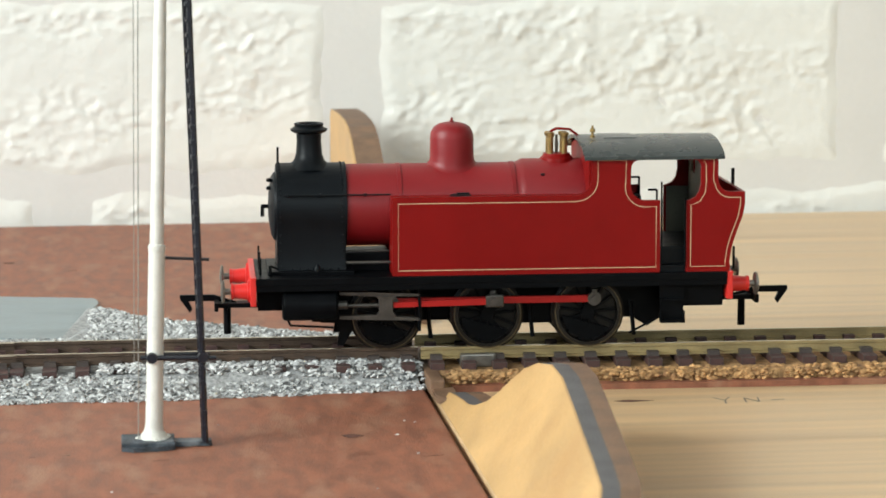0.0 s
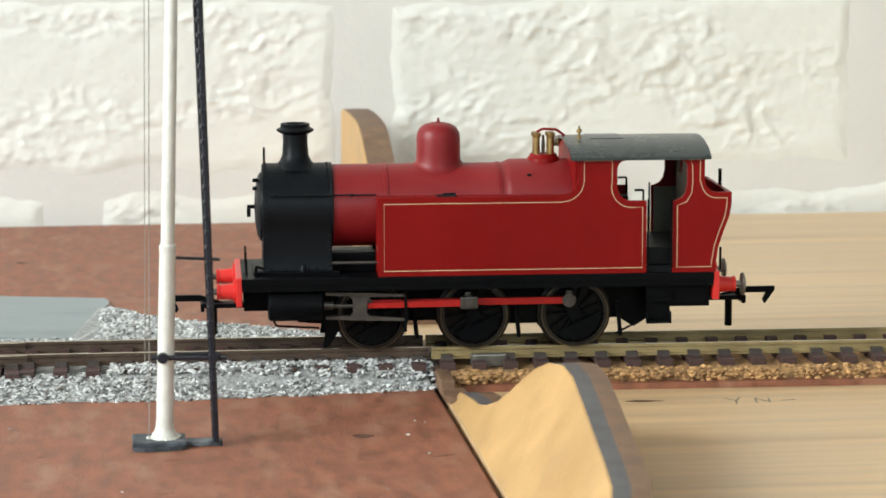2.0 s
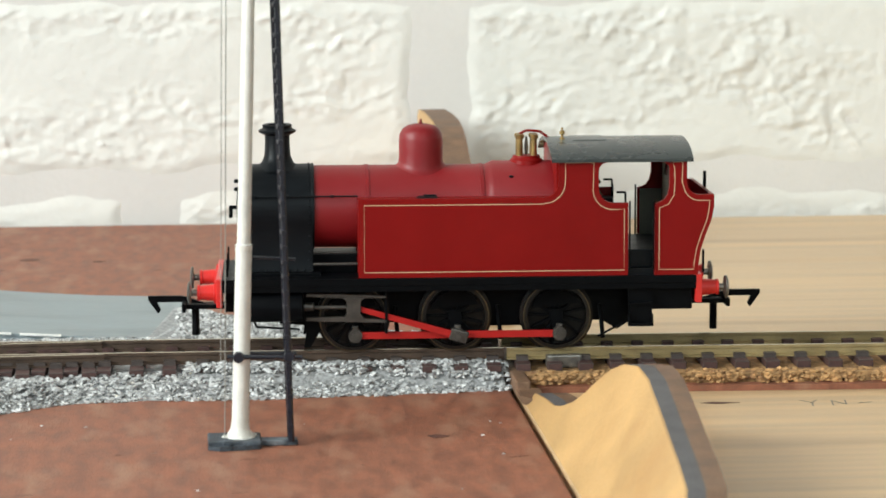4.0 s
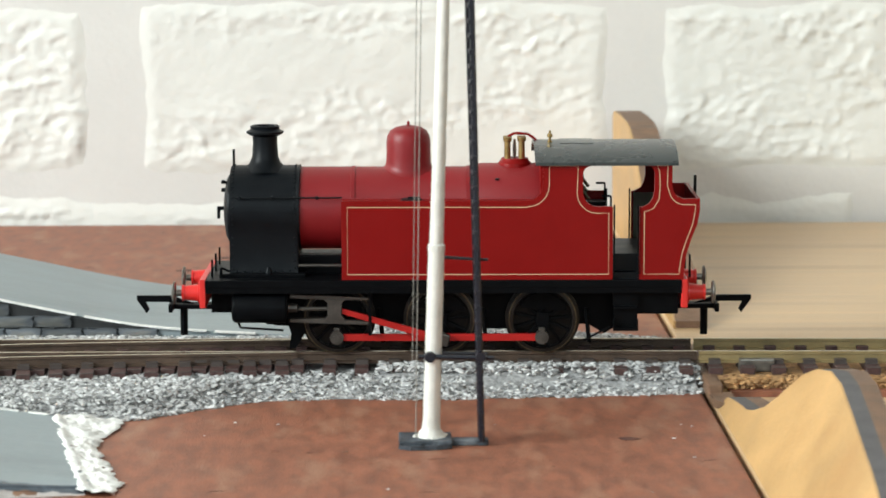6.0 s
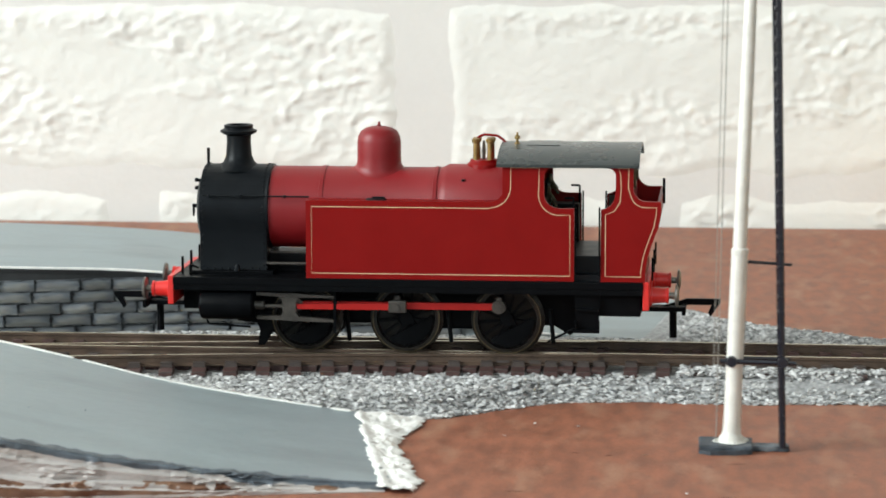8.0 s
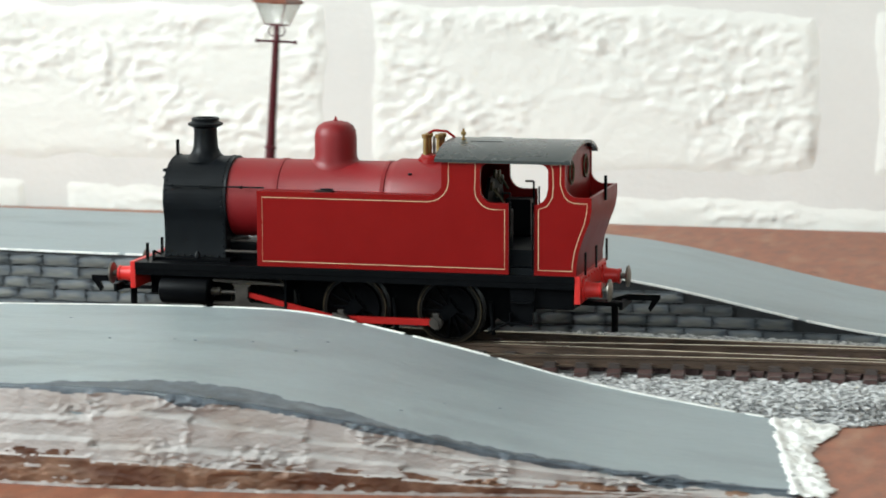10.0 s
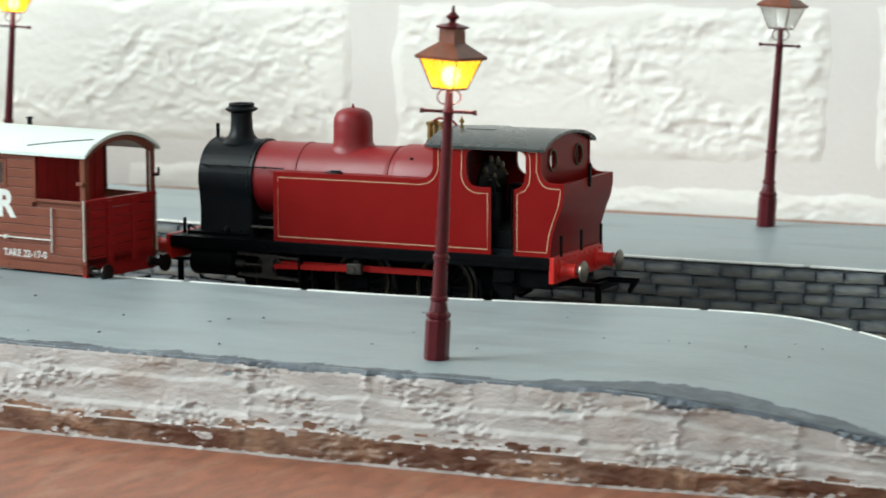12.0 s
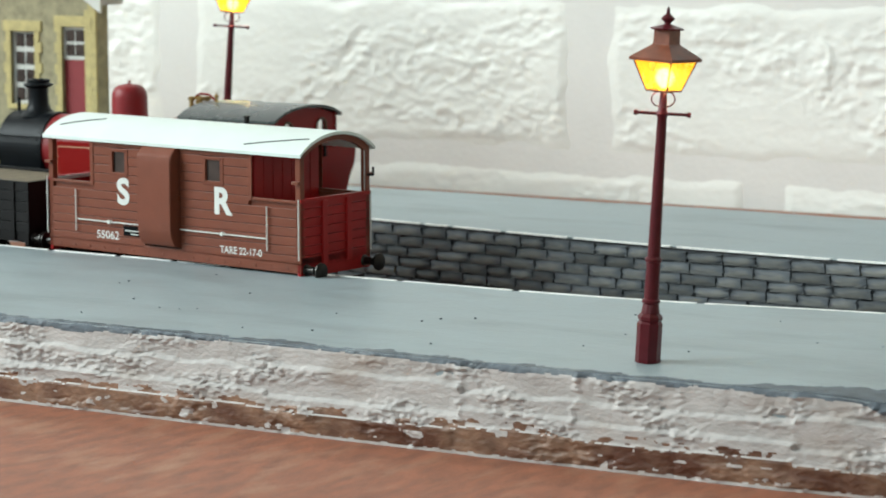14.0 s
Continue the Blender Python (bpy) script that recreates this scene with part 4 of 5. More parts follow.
    bm = tube([(54.6, 0.4, 47.4), (56, 0.4, 48.1), (59, 0.4, 47.9), (60.6, 0.4, 46.8), (61.6, 0.4, 45.2)], 0.3, 6)
    part("valve_pipe", bm, M_RED, t)
    for s in (-1, 1):
        bm = tube([(-6, s * 10.0, 34.8), (17.6, s * 10.0, 34.8)], 0.2, 6)
        for x in (-5.2, 2, 12):
            lathe([(0.35, -0.35), (0.4, 0), (0.35, 0.35)], x, s * 10.0, 34.8, 6, bm)
        part("handrail", bm, M_SMOKE, t)
    bm = bmesh.new()
    rod((7.7, -9, 19.5), (17.6, -9, 19.5), 0.35, bm=bm)
    rod((7.7, -5, 21.5), (17.6, -5, 21.5), 0.3, bm=bm)
    part("reversing_rod", bm, M_RODSTEEL, t)

    # tanks, cab and bunker
    o = cab_side_outline()
    lining1 = [(18.9, 18.4), (18.9, 33.3), (58.6, 33.3)] + arc(58.6, 38.1, 4.7, -90, 0, 6) + [(63.3, 42.4), (69.6, 42.4), (69.5, 37.5)] + arc(73.9, 36.4, 4.5, 180, 270, 5) + [(76.4, 32.0), (76.4, 18.4)]
    lining2 = [(84.2, 18.4), (84.2, 32.2), (86.2, 33.0), (87.4, 35.0), (87.6, 37.5), (87.5, 41.2), (86.9, 42.4), (89.3, 42.4), (89.2, 37.9)] + arc(93.0, 37.2, 3.4, 190, 265, 5) + [(95.4, 33.8), (95.3, 32.0), (94.8, 29.4), (93.5, 26.0), (92.5, 22.8), (92.0, 19.5), (92.0, 18.4)]
    for s in (-1, 1):
        sd = part("side_sheet", plate(o, s * SIDE, s * (SIDE - 0.9), "Y"), M_RED, t, "crimson tank and cab side with cream lining")
        bm = ribbon(lining1, 0.17, -SIDE, 0.03)
        ribbon(lining2, 0.17, -SIDE, 0.03, bm=bm)
        if s > 0:
            bm.transform(Matrix.Diagonal((1, -1, 1, 1)))
        part("lining", bm, M_LINE, sd, "fine cream lining")
        bm = box(17.6, 61.8, min(s * SIDE * 0.94, s * 6.0), max(s * SIDE * 0.94, s * 6.0), 17.2, 34.4, 0.2)
        part("tank", bm, M_RED, t)
        bm = lathe([(2.4, 34.4), (2.4, 34.7), (2.0, 34.9), (0.2, 34.95)], 33, s * 12.2, 0, 20)
        box(32.2, 35, s * 12.2 - 0.3, s * 12.2 + 0.3, 34.9, 35.3, bm=bm)
        part("tank_filler", bm, M_SMOKE, t, smooth=True)
        bm = tube([(77.6, s * 15.6, 18.5), (77.6, s * 15.6, 33.8)], 0.22, 6)
        tube([(82.9, s * 15.6, 18.5), (82.9, s * 15.6, 33.8)], 0.22, 6, bm)
        part("door_handrail", bm, M_BLACK, t)
        # steps
        bm = plate([(77.3, 15.4), (83.2, 15.4), (82.7, 6.4), (77.8, 6.4)], s * 14.4, s * 13.9)
        box(77.5, 83, min(s * 14, s * 16), max(s * 14, s * 16), 5.8, 6.4, bm=bm)
        box(77.7, 82.8, min(s * 14, s * 15.6), max(s * 14, s * 15.6), 10.6, 11.1, bm=bm)
        for x in (77.5, 82.7):
            box(x, x + 0.3, min(s * 14, s * 15.8), max(s * 14, s * 15.8), 6.3, 8.4, bm=bm)
        part("cab_step", bm, M_BLACK, t)
    for x in (61.4, 70.0):
        bm = plate([(-14.5, 17.2), (-14.5, 43.2), (-8, 45), (0, 45.8), (8, 45), (14.5, 43.4), (14.5, 17.2)] if x < 65 else [(-8, 17.2), (-8, 34), (-5, 38), (5, 38), (8, 34), (8, 17.2)], x, x + 0.7, "X")
        part("cab_front" if x < 65 else "backhead", bm, M_RED if x < 65 else M_BLACK, t)
    # cab fittings on the backhead
    bm = bmesh.new()
    for y, z in ((-5, 36), (-2, 38.5), (2, 38), (5, 36.5), (0, 34)):
        lathe([(1.1, 0), (1.2, 0.5), (0.3, 0.7)], 70.8, y, z, 10, bm, "X")
        rod((71, y, z), (72.6, y, z - 2.2), 0.3, bm=bm)
    part("cab_fittings", bm, M_FITTING, t, "dull brass gauges and pipes")
    part("cab_floor", box(62, 89, -14.2, 14.2, 17.1, 18.6), M_SMOKE, t)
    part("foot_boards", box(71, 88.9, -12.6, 12.6, 18.6, 22.6, 0.2), M_SMOKE, t, "black cab boards")
    bm = box(88.9, 89.25, -14.3, 14.3, 22.7, 36.8)
    for y0, y1 in ((-14.3, -10.3), (-5.7, 5.7), (10.3, 14.3)):
        box(88.9, 89.25, y0, y1, 36.8, 43.0, bm=bm)
    for q in (-1, 1):
        box(83.7, 88.8, min(q * 14.1, q * 14.4), max(q * 14.1, q * 14.4), 18.6, 33.0, bm=bm)
    part("cab_lining", bm, M_CABIN, t, "olive grey inner cab lining")
    for y in (-13.8, 13.8):
        part("side_locker", box(70.9, 77, min(y, y * 0.65), max(y, y * 0.65), 22.6, 31.5, 0.2), M_BLACK, t)
        part("seat_rail", tube([(77, y * 0.9, 28), (77, y * 0.9, 35.4), (75, y * 0.9, 35.4)], 0.25), M_BLACK, t)
    # cab back with two round-headed windows, bunker rear
    def window_hole(y):
        return [(y + 2.3 * math.cos(radians(18 * i)), 39.9 + 2.5 * math.sin(radians(18 * i))) for i in range(20)]
    bm = bmesh.new()
    back = [(-14.6, 30), (14.6, 30), (14.6, 43.2), (8, 45), (0, 45.8), (-8, 45), (-14.6, 43.2)]
    plate(back, 89.3, 90.1, "X", bm)
    cb = part("cab_back", bm, M_RED, t)
    cut = bmesh.new()
    for y in (-8, 8):
        plate(window_hole(y), 88, 91, "X", cut)
    me = bpy.data.meshes.new("cut")
    bmesh.ops.recalc_face_normals(cut, faces=cut.faces)
    cut.transform(Matrix.Scale(MM, 4))
    cut.to_mesh(me)
    cut.free()
    helper = bpy.data.objects.new("cutter", me)
    scene.collection.objects.link(helper)
    helper.parent = t
    bpy.context.view_layer.update()
    md = cb.modifiers.new("holes", "BOOLEAN")
    md.object, md.operation, md.solver = helper, "DIFFERENCE", "EXACT"
    dg = bpy.context.evaluated_depsgraph_get()
    fresh = bpy.data.meshes.new_from_object(cb.evaluated_get(dg))
    cb.modifiers.clear()
    cb.data = fresh
    bpy.data.objects.remove(helper)
    for y in (-8, 8):
        bm = bmesh.new()
        h = window_hole(y)
        own = [(90.3, a, b) for a, b in h]
        tube(own + [own[0]], 0.28, 6, bm)
        part("window_rim", bm, M_FITTING, cb, "dull brass window rim")
    rear = [(96.4, 35.1), (96.4, 32.4), (95.9, 29.6), (94.6, 26.2), (93.5, 22.8), (93.0, 19.5), (93.0, 17.2), (92.2, 17.2), (92.2, 19.6), (92.7, 23), (93.8, 26.4), (95.1, 29.8), (95.6, 32.5), (95.6, 35.1)]
    part("bunker_rear", plate(rear, -15.2, 15.2, "Y"), M_RED, t, smooth=True)
    part("bunker_floor", box(90.1, 95, -14.4, 14.4, 29, 29.8), M_BLACK, t)
    bm = bmesh.new()
    for y in (-12.5, 0, 12.5):
        plate([(94.3, 17.3), (94.3, 22.4), (94.7, 22.4), (94.7, 17.3)], y - 0.45, y + 0.45, "Y", bm)
    plate([(96.3, 33), (96.3, 38.6), (96.9, 38.6), (96.9, 33)], -0.5, 0.5, "Y", bm)
    part("lamp_iron", bm, M_BLACK, t)
    # roof
    ro = [(-16.2, 43.2)] + [(16.2 * math.sin(radians(a)) / math.sin(radians(62)) * 1.0, 43.2 + 3.3 * (math.cos(radians(a)) - math.cos(radians(62))) / (1 - math.cos(radians(62)))) for a in range(-58, 59, 4)] + [(16.2, 43.2)]
    ri = [(y, z - 0.7) for y, z in ro][::-1]
    r = part("cab_roof", plate(ro + ri, 60.2, 91.6, "X"), M_ROOFG, t, "dark grey curved cab roof", smooth=True)
    part("roof_vent", box(66, 73.5, -5, 5, 46.1, 46.42, 0.1), M_ROOFG, r)
    part("whistle", lathe([(0.6, 45.6), (0.6, 46.6), (0.3, 46.8), (0.3, 47.4), (0.65, 47.6), (0.6, 48.2), (0.25, 48.4), (0.25, 49.0)], 63.8, -3, 0, 10), M_BRASS, t, "brass whistle", smooth=True)

    # cylinders and slide bars
    for s in (-1, 1):
        y = s * 13.0
        c = part("cylinder", lathe([(2.6, -6.8), (3.1, -6.5), (3.3, -6), (3.3, 5.0), (3.0, 5.4), (1.6, 5.6)], 0, y, 10.6, 24, None, "X"), M_BLACK, t, "black cylinder", smooth=True)
        part("end_cover", lathe([(1.0, 5.5), (1.0, 7.6), (0.6, 7.8)], 0, y, 10.6, 12, None, "X"), M_RODSTEEL, c)
        part("cylinder_block", box(-6, 5, min(s * 7, s * 13), max(s * 7, s * 13), 8.5, 15.4, 0.3), M_BLACK, t)
        part("drain_pipe", tube([(-5.5, s * 13, 7.4), (-5.0, s * 13, 6.2), (4.5, s * 13, 5.6)], 0.25), M_BLACK, t)
        bm = plate([(6, 12.9), (6, 13.6), (14, 13.4), (23.8, 12.9), (23.8, 12.4), (14, 12.5)], y - 0.6, y + 0.6)
        plate([(6, 8.2), (6, 7.5), (14, 7.2), (23.8, 6.9), (23.8, 7.5), (14, 8.3)], y - 0.6, y + 0.6, "Y", bm)
        part("slide_bar", bm, M_RODSTEEL, t, "grey metal slide bars")
        part("motion_bracket", box(23.4, 24.0, min(s * 6, s * 13.6), max(s * 6, s * 13.6), 4.5, 15.4), M_BLACK, t)
    return t


def wheel_mesh():
    """One wheel about its own hub, facing -y."""
    return lathe([(TREAD + 0.75, 1.2), (TREAD + 0.75, 0.75), (TREAD, 0.55), (TREAD - 0.05, -1.0), (TREAD - 0.9, -1.05), (TREAD - 1.0, -0.6), (TREAD - 1.0, 1.2)], 0, 0, 0, 40, None, "Y")


def wheels(t):
    """Wheels turn on their hubs; rods and crossheads follow. Returns the moving parts."""
    moving = {"wheels": [], "coupling": [], "main": [], "cross": []}
    for s in (-1, 1):
        for k, x in enumerate(WHEELS):
            bm = wheel_mesh()
            if s > 0:
                bm.transform(Matrix.Diagonal((1, -1, 1, 1)))
            w = part("driving_wheel", bm, M_TYRE, t, "black spoked wheel with a dull tyre", smooth=True, at=(x, s * 8.6, HUB))
            bm = bmesh.new()
            for i in range(13):
                a = 2 * math.pi * i / 13 + 0.24
                c, d = math.cos(a), math.sin(a)
                own = box(0.9, TREAD - 0.8, -0.35, 0.35, -0.28, 0.28)
                own.transform(Matrix.Rotation(a, 4, "Y"))
                join(bm, own)
            part("spokes", bm, M_BLACK, w)
            ring = lathe([(TREAD + 0.05, -1.0), (TREAD + 0.05, -1.08), (TREAD - 0.2, -1.1), (TREAD - 0.2, -1.0)], 0, 0, 0, 40, None, "Y")
            bmesh.ops.delete(ring, geom=[f for f in ring.faces if len(f.verts) > 4], context="FACES_ONLY")
            if s > 0:
                ring.transform(Matrix.Diagonal((1, -1, 1, 1)))
            part("tyre_edge", ring, M_TREAD, w, "thin worn metal rim")
            bm = lathe([(1.7, -0.6), (1.5, -0.9), (0.2, -0.95)], 0, 0, 0, 16, None, "Y")
            # counterweight opposite the crank
            o = [(5.9 * math.cos(radians(a)), 5.9 * math.sin(radians(a))) for a in range(202, 339, 8)]
            cw = plate([(p, q) for p, q in o], -0.7, 0.3, "Y")
            cw.transform(Matrix.Rotation(radians(90), 4, "Y"))
            join(bm, cw)
            plate([(-1.5, -1.4), (-1.5, 1.4), (THROW + 0.6, 1.1), (THROW + 1.2, 0), (THROW + 0.6, -1.1)], -0.9, 0.2, "Y", bm)
            if s > 0:
                bm.transform(Matrix.Diagonal((1, -1, 1, 1)))
            part("hub", bm, M_BLACK, w, smooth=True)
            moving["wheels"].append((w, x, s * 8.6))
        y = s * 11.4
        L = WHEELS[2] - WHEELS[0]
        bm = bmesh.new()
        for a, b in ((0, WHEELS[1] - WHEELS[0]), (WHEELS[1] - WHEELS[0], L)):
            plate([(a + 1.2, -0.75), (b - 1.2, -0.75), (b - 1.2, 0.75), (a + 1.2, 0.75)], -0.45, 0.45, "Y", bm)
        ob = part("coupling_rod", bm, M_RODRED, t, "bright red coupling rod", at=(WHEELS[0], y, HUB))
        bm = bmesh.new()
        for a in (0, WHEELS[1] - WHEELS[0], L):
            lathe([(1.55, -0.8), (1.6, 0), (1.55, 0.8)], a, 0, 0, 14, bm, "Y")
            box(a - 0.7, a + 0.7, -0.6, 0.6, 1.2, 2.2, 0.2, bm)
            lathe([(0.8, -1.1), (0.8, 1.1)], a, 0, 0, 10, bm, "Y")
        part("rod_bush", bm, M_RODSTEEL, ob, "grey rod bushes", smooth=True)
        moving["coupling"].append((ob, y, s))
        yc = s * 13.0
        bm = plate([(0, -0.55), (24, -0.75), (24, 0.75), (0, 0.55)], -0.4, 0.4)
        ob = part("connecting_rod", bm, M_RODRED, t, "bright red connecting rod", at=(15, yc, 10))
        bm = box(22.4, 26.4, -0.75, 0.75, -1.35, 1.35, 0.3)
        lathe([(0.8, -1.2), (0.8, 1.2)], 24.2, 0, 0, 10, bm, "Y")
        part("big_end", bm, M_RODSTEEL, ob, "grey big end")
        part("small_end", box(-1.0, 1.6, -0.6, 0.6, -0.9, 0.9, 0.2), M_RODSTEEL, ob)
        moving["main"].append((ob, yc, s))
        bm = box(-1.5, 1.7, -0.9, 0.9, -1.3, 1.3, 0.3)
        plate([(-2.2, 2.1), (2.4, 2.1), (1.3, 1.0), (-1.1, 1.0)], -0.9, 0.9, "Y", bm)
        plate([(-2.2, -2.4), (2.4, -2.4), (1.3, -1.0), (-1.1, -1.0)], -0.9, 0.9, "Y", bm)
        rod((-9.5, 0, 0), (-1.5, 0, 0), 0.45, 0.45, 8, bm)
        ob = part("crosshead", bm, M_RODSTEEL, t, "grey crosshead with its piston rod", at=(15, yc, 10.4))
        moving["cross"].append((ob, yc, s))
    return moving


# ---- signal post ----
def signal_post():
    t = thing("signal_post", 5.6, 532, 0, "white tapered signal post with a black ladder on the brown board", "signal post")
    lean = Matrix.Rotation(radians(1.8), 4, "Y")
    bm = box(-6.4, 4.2, -4.6, 4.6, 0.02, 1.7, 0.3)
    box(3.6, 11.6, -1.6, 1.6, 0.02, 1.2, 0.2, bm)
    plate([(-6.4, -4.6), (-4, -6), (1, -5.6), (4, -4.6)], 0.02, 0.9, "Z", bm)
    for v in bm.verts:
        v.co.z = max(0.02, v.co.z + (0.3 * noise.noise(v.co * 0.8) if v.co.z > 0.5 else 0))
        v.co.x += 0.25 * noise.noise(v.co * 0.7 + Vector((4, 0, 0)))
    part("base_plate", bm, M_SIGBASE, t, "blue-grey scraped base plate")
    bm = bmesh.new()
    rnd = random.Random(17)
    for i in range(16):
        a, r = rnd.uniform(0, 6.28), rnd.uniform(1.8, 3.0)
        own = bmesh.new()
        bmesh.ops.create_icosphere(own, subdivisions=1, radius=rnd.uniform(0.4, 0.9))
        own.transform(Matrix.Translation((r * math.cos(a), r * math.sin(a), 1.75)) @ Matrix.Diagonal((1.2, 1, 0.6, 1)))
        join(bm, own)
    part("glue_blobs", bm, M_WHITE, t, "white glue round the foot", smooth=True)
    bm = lathe([(2.3, 1.5), (2.0, 2.6), (1.75, 5), (1.68, 18), (1.62, 39.4), (1.7, 39.5), (1.7, 40.5), (1.38, 40.8), (1.3, 70), (1.32, 71), (1.2, 90), (1.05, 128), (0.2, 128.4)], 0, 0, 0, 18)
    bm.transform(lean)
    p = part("post", bm, M_WHITE, t, smooth=True)
    bm = lathe([(2.9, 1.4), (2.5, 2.6), (2.0, 3.2), (1.9, 3.6)], 0.05, 0, 0, 16)
    part("collar", bm, M_WHITE, p, smooth=True)
    # ladder: two stiles and many rungs, leaning to the post
    for y0, y1, x1 in ((-1.9, -1.4, 7.4), (1.9, 1.4, 6.4)):
        part("ladder_stile", rod((10.2, y0, 1.0), (x1, y1, 128), 0.66, 0.58, 6), M_LADDER, t)
    first = None
    for i in range(42):
        z = 4 + 3.0 * i
        x = 10.2 - 3.3 * z / 128
        if first is None:
            first = part("rung", rod((0.1, -2.6, 0), (-0.1, 2.2, 0), 0.62, 0.62, 6), M_LADDER, t, at=(x, 0, z))
        else:
            ob = new("rung", first.data)
            ob.parent, ob.location = t, (x * MM, 0, z * MM)
    # the lower stay clamps the post, the upper one ends on it
    bm = rod((-2.4, -2.0, 18.3), (12.6, -2.0, 18.0), 0.5, 0.45, 8)
    rod((-1.4, 2.0, 18.3), (11.5, 2.0, 18.1), 0.4, 0.4, 8, bm)
    for x in (-0.1, 10.0):
        lathe([(1.0, -2.9), (1.15, -2.4), (1.15, -1.6), (0.9, -1.2)], x, 0, 18.2, 10, bm, "Y")
    part("ladder_stay", bm, M_LADDER, t)
    bm = rod((1.5, 1.8, 37.8), (11.6, 1.8, 37.2), 0.34, 0.3, 8)
    lathe([(0.7, 1.0), (0.8, 1.4), (0.8, 2.2), (0.6, 2.6)], 9.4, 0, 37.4, 10, bm, "Y")
    part("ladder_stay", bm, M_LADDER, t)
    part("signal_wire", rod((-3.0, -1.0, 1.6), (-1.0, -0.6, 128), 0.11, 0.11, 5), M_WIRE, t, "thin pale wire")
    part("signal_wire", rod((-3.6, 0.4, 17), (-1.9, -0.4, 128), 0.09, 0.09, 5), M_WIRE, t, "thin pale wire")
    return t


# ---- platform lamps ----
def platform_lamp(x, y, lit, lean):
    state = "lit amber lantern" if lit else "unlit clear lantern"
    t = thing("platform_lamp", x, y, TOP + 0.15, f"maroon cast lamp post with a {state} on the platform", "platform lamp", "platform lamps")
    t.matrix_world = Matrix.Translation((x * MM, y * MM, (TOP + 0.15) * MM)) @ Matrix.Rotation(radians(lean), 4, Vector((-math.sin(radians(25)), math.cos(radians(25)), 0))) @ Matrix.Rotation(radians(23), 4, "Z")
    pl = [(2.55, -0.1), (2.55, 7.9), (2.2, 8.3), (2.5, 8.7), (2.5, 9.3), (1.9, 9.9), (1.6, 11.8), (1.85, 12.1), (1.85, 12.6), (1.5, 12.9), (1.4, 20.2), (1.65, 20.4), (1.65, 21.0), (1.3, 21.4), (1.0, 47.5), (0.95, 49.4), (1.35, 50.1), (0.9, 50.8), (0.65, 54.6), (0.2, 54.7)]
    part("post", lathe(pl[5:], 0, 0, 0, 16), M_MAROON, t, smooth=True)
    part("octagonal_base", lathe(pl[:7], 0, 0, 0, 8), M_MAROON, t)
    bm = rod((-5.3, 0, 50.1), (5.3, 0, 50.1), 0.32, 0.32, 8)
    for s in (-1, 1):
        lathe([(0.5, -0.4), (0.55, 0), (0.5, 0.4)], s * 5.3, 0, 50.1, 8, bm, "X")
    part("ladder_bar", bm, M_MAROON, t)
    for i in range(4):
        a = radians(12 + 90 * i)
        part("scroll_bracket", tube([((0.7 + 1.7 * math.sin(radians(k))) * math.cos(a), (0.7 + 1.7 * math.sin(radians(k))) * math.sin(a), 53.0 - 1.5 * math.cos(radians(k))) for k in range(0, 181, 30)], 0.17, 5), M_MAROON, t)
    # lantern: four sloping panes in a frame
    z0, z1, r0, r1 = 54.7, 60.8, 3.5, 6.4
    frame_bm = bmesh.new()
    cor0 = [(r0 * math.cos(radians(12 + 90 * i)), r0 * math.sin(radians(12 + 90 * i)), z0) for i in range(4)]
    cor1 = [(r1 * math.cos(radians(12 + 90 * i)), r1 * math.sin(radians(12 + 90 * i)), z1) for i in range(4)]
    for i in range(4):
        rod(cor0[i], cor1[i], 0.17, 0.17, 6, frame_bm)
        rod(cor0[i], cor0[(i + 1) % 4], 0.2, 0.2, 6, frame_bm)
        rod(cor1[i], cor1[(i + 1) % 4], 0.2, 0.2, 6, frame_bm)
    fr = part("lantern_frame", frame_bm, M_MAROON, t)
    for i in range(4):
        bm = bmesh.new()
        q = [Vector(c) for c in (cor0[i], cor0[(i + 1) % 4], cor1[(i + 1) % 4], cor1[i])]
        mid = (q[0] + q[1] + q[2] + q[3]) / 4
        va = [bm.verts.new(c) for c in q]
        vb = [bm.verts.new(c - Vector((mid.x, mid.y, 0)).normalized() * 0.15) for c in q]
        bm.faces.new(va)
        bm.faces.new(vb[::-1])
        for k in range(4):
            bm.faces.new((va[k], vb[k], vb[(k + 1) % 4], va[(k + 1) % 4]))
        ob = part("pane", bm, M_GLOWPANE if lit else M_CLEAR, fr, "glowing amber pane" if lit else "clear pane")
        ob.visible_shadow = False
    if lit:
        part("bulb", lathe([(0.2, 55.2), (1.2, 55.8), (1.8, 57.2), (1.3, 58.6), (0.2, 59.2)], 0, 0, 0, 12), M_BULB, t, "bright warm bulb", smooth=True)
    own = bmesh.new()
    rings = []
    for r, z in ((7.25, 60.6), (7.4, 61.2), (2.9, 63.8), (2.7, 64.0), (2.6, 67.0)):
        rings.append([own.verts.new((r * math.cos(radians(12 + 90 * i)), r * math.sin(radians(12 + 90 * i)), z)) for i in range(4)])
    for a, b in zip(rings, rings[1:]):
        for i in range(4):
            own.faces.new((a[i], a[(i + 1) % 4], b[(i + 1) % 4], b[i]))
    own.faces.new(rings[-1])
    part("lantern_roof", own, M_COPPER, t, "worn coppery maroon roof")
    fin = [(3.3, 66.8), (3.4, 67.1), (1.6, 67.6), (0.7, 67.9), (0.7, 68.3), (1.3, 68.8), (1.35, 69.1), (0.7, 69.7), (0.4, 70.0), (0.3, 70.9), (0.05, 71.4)]
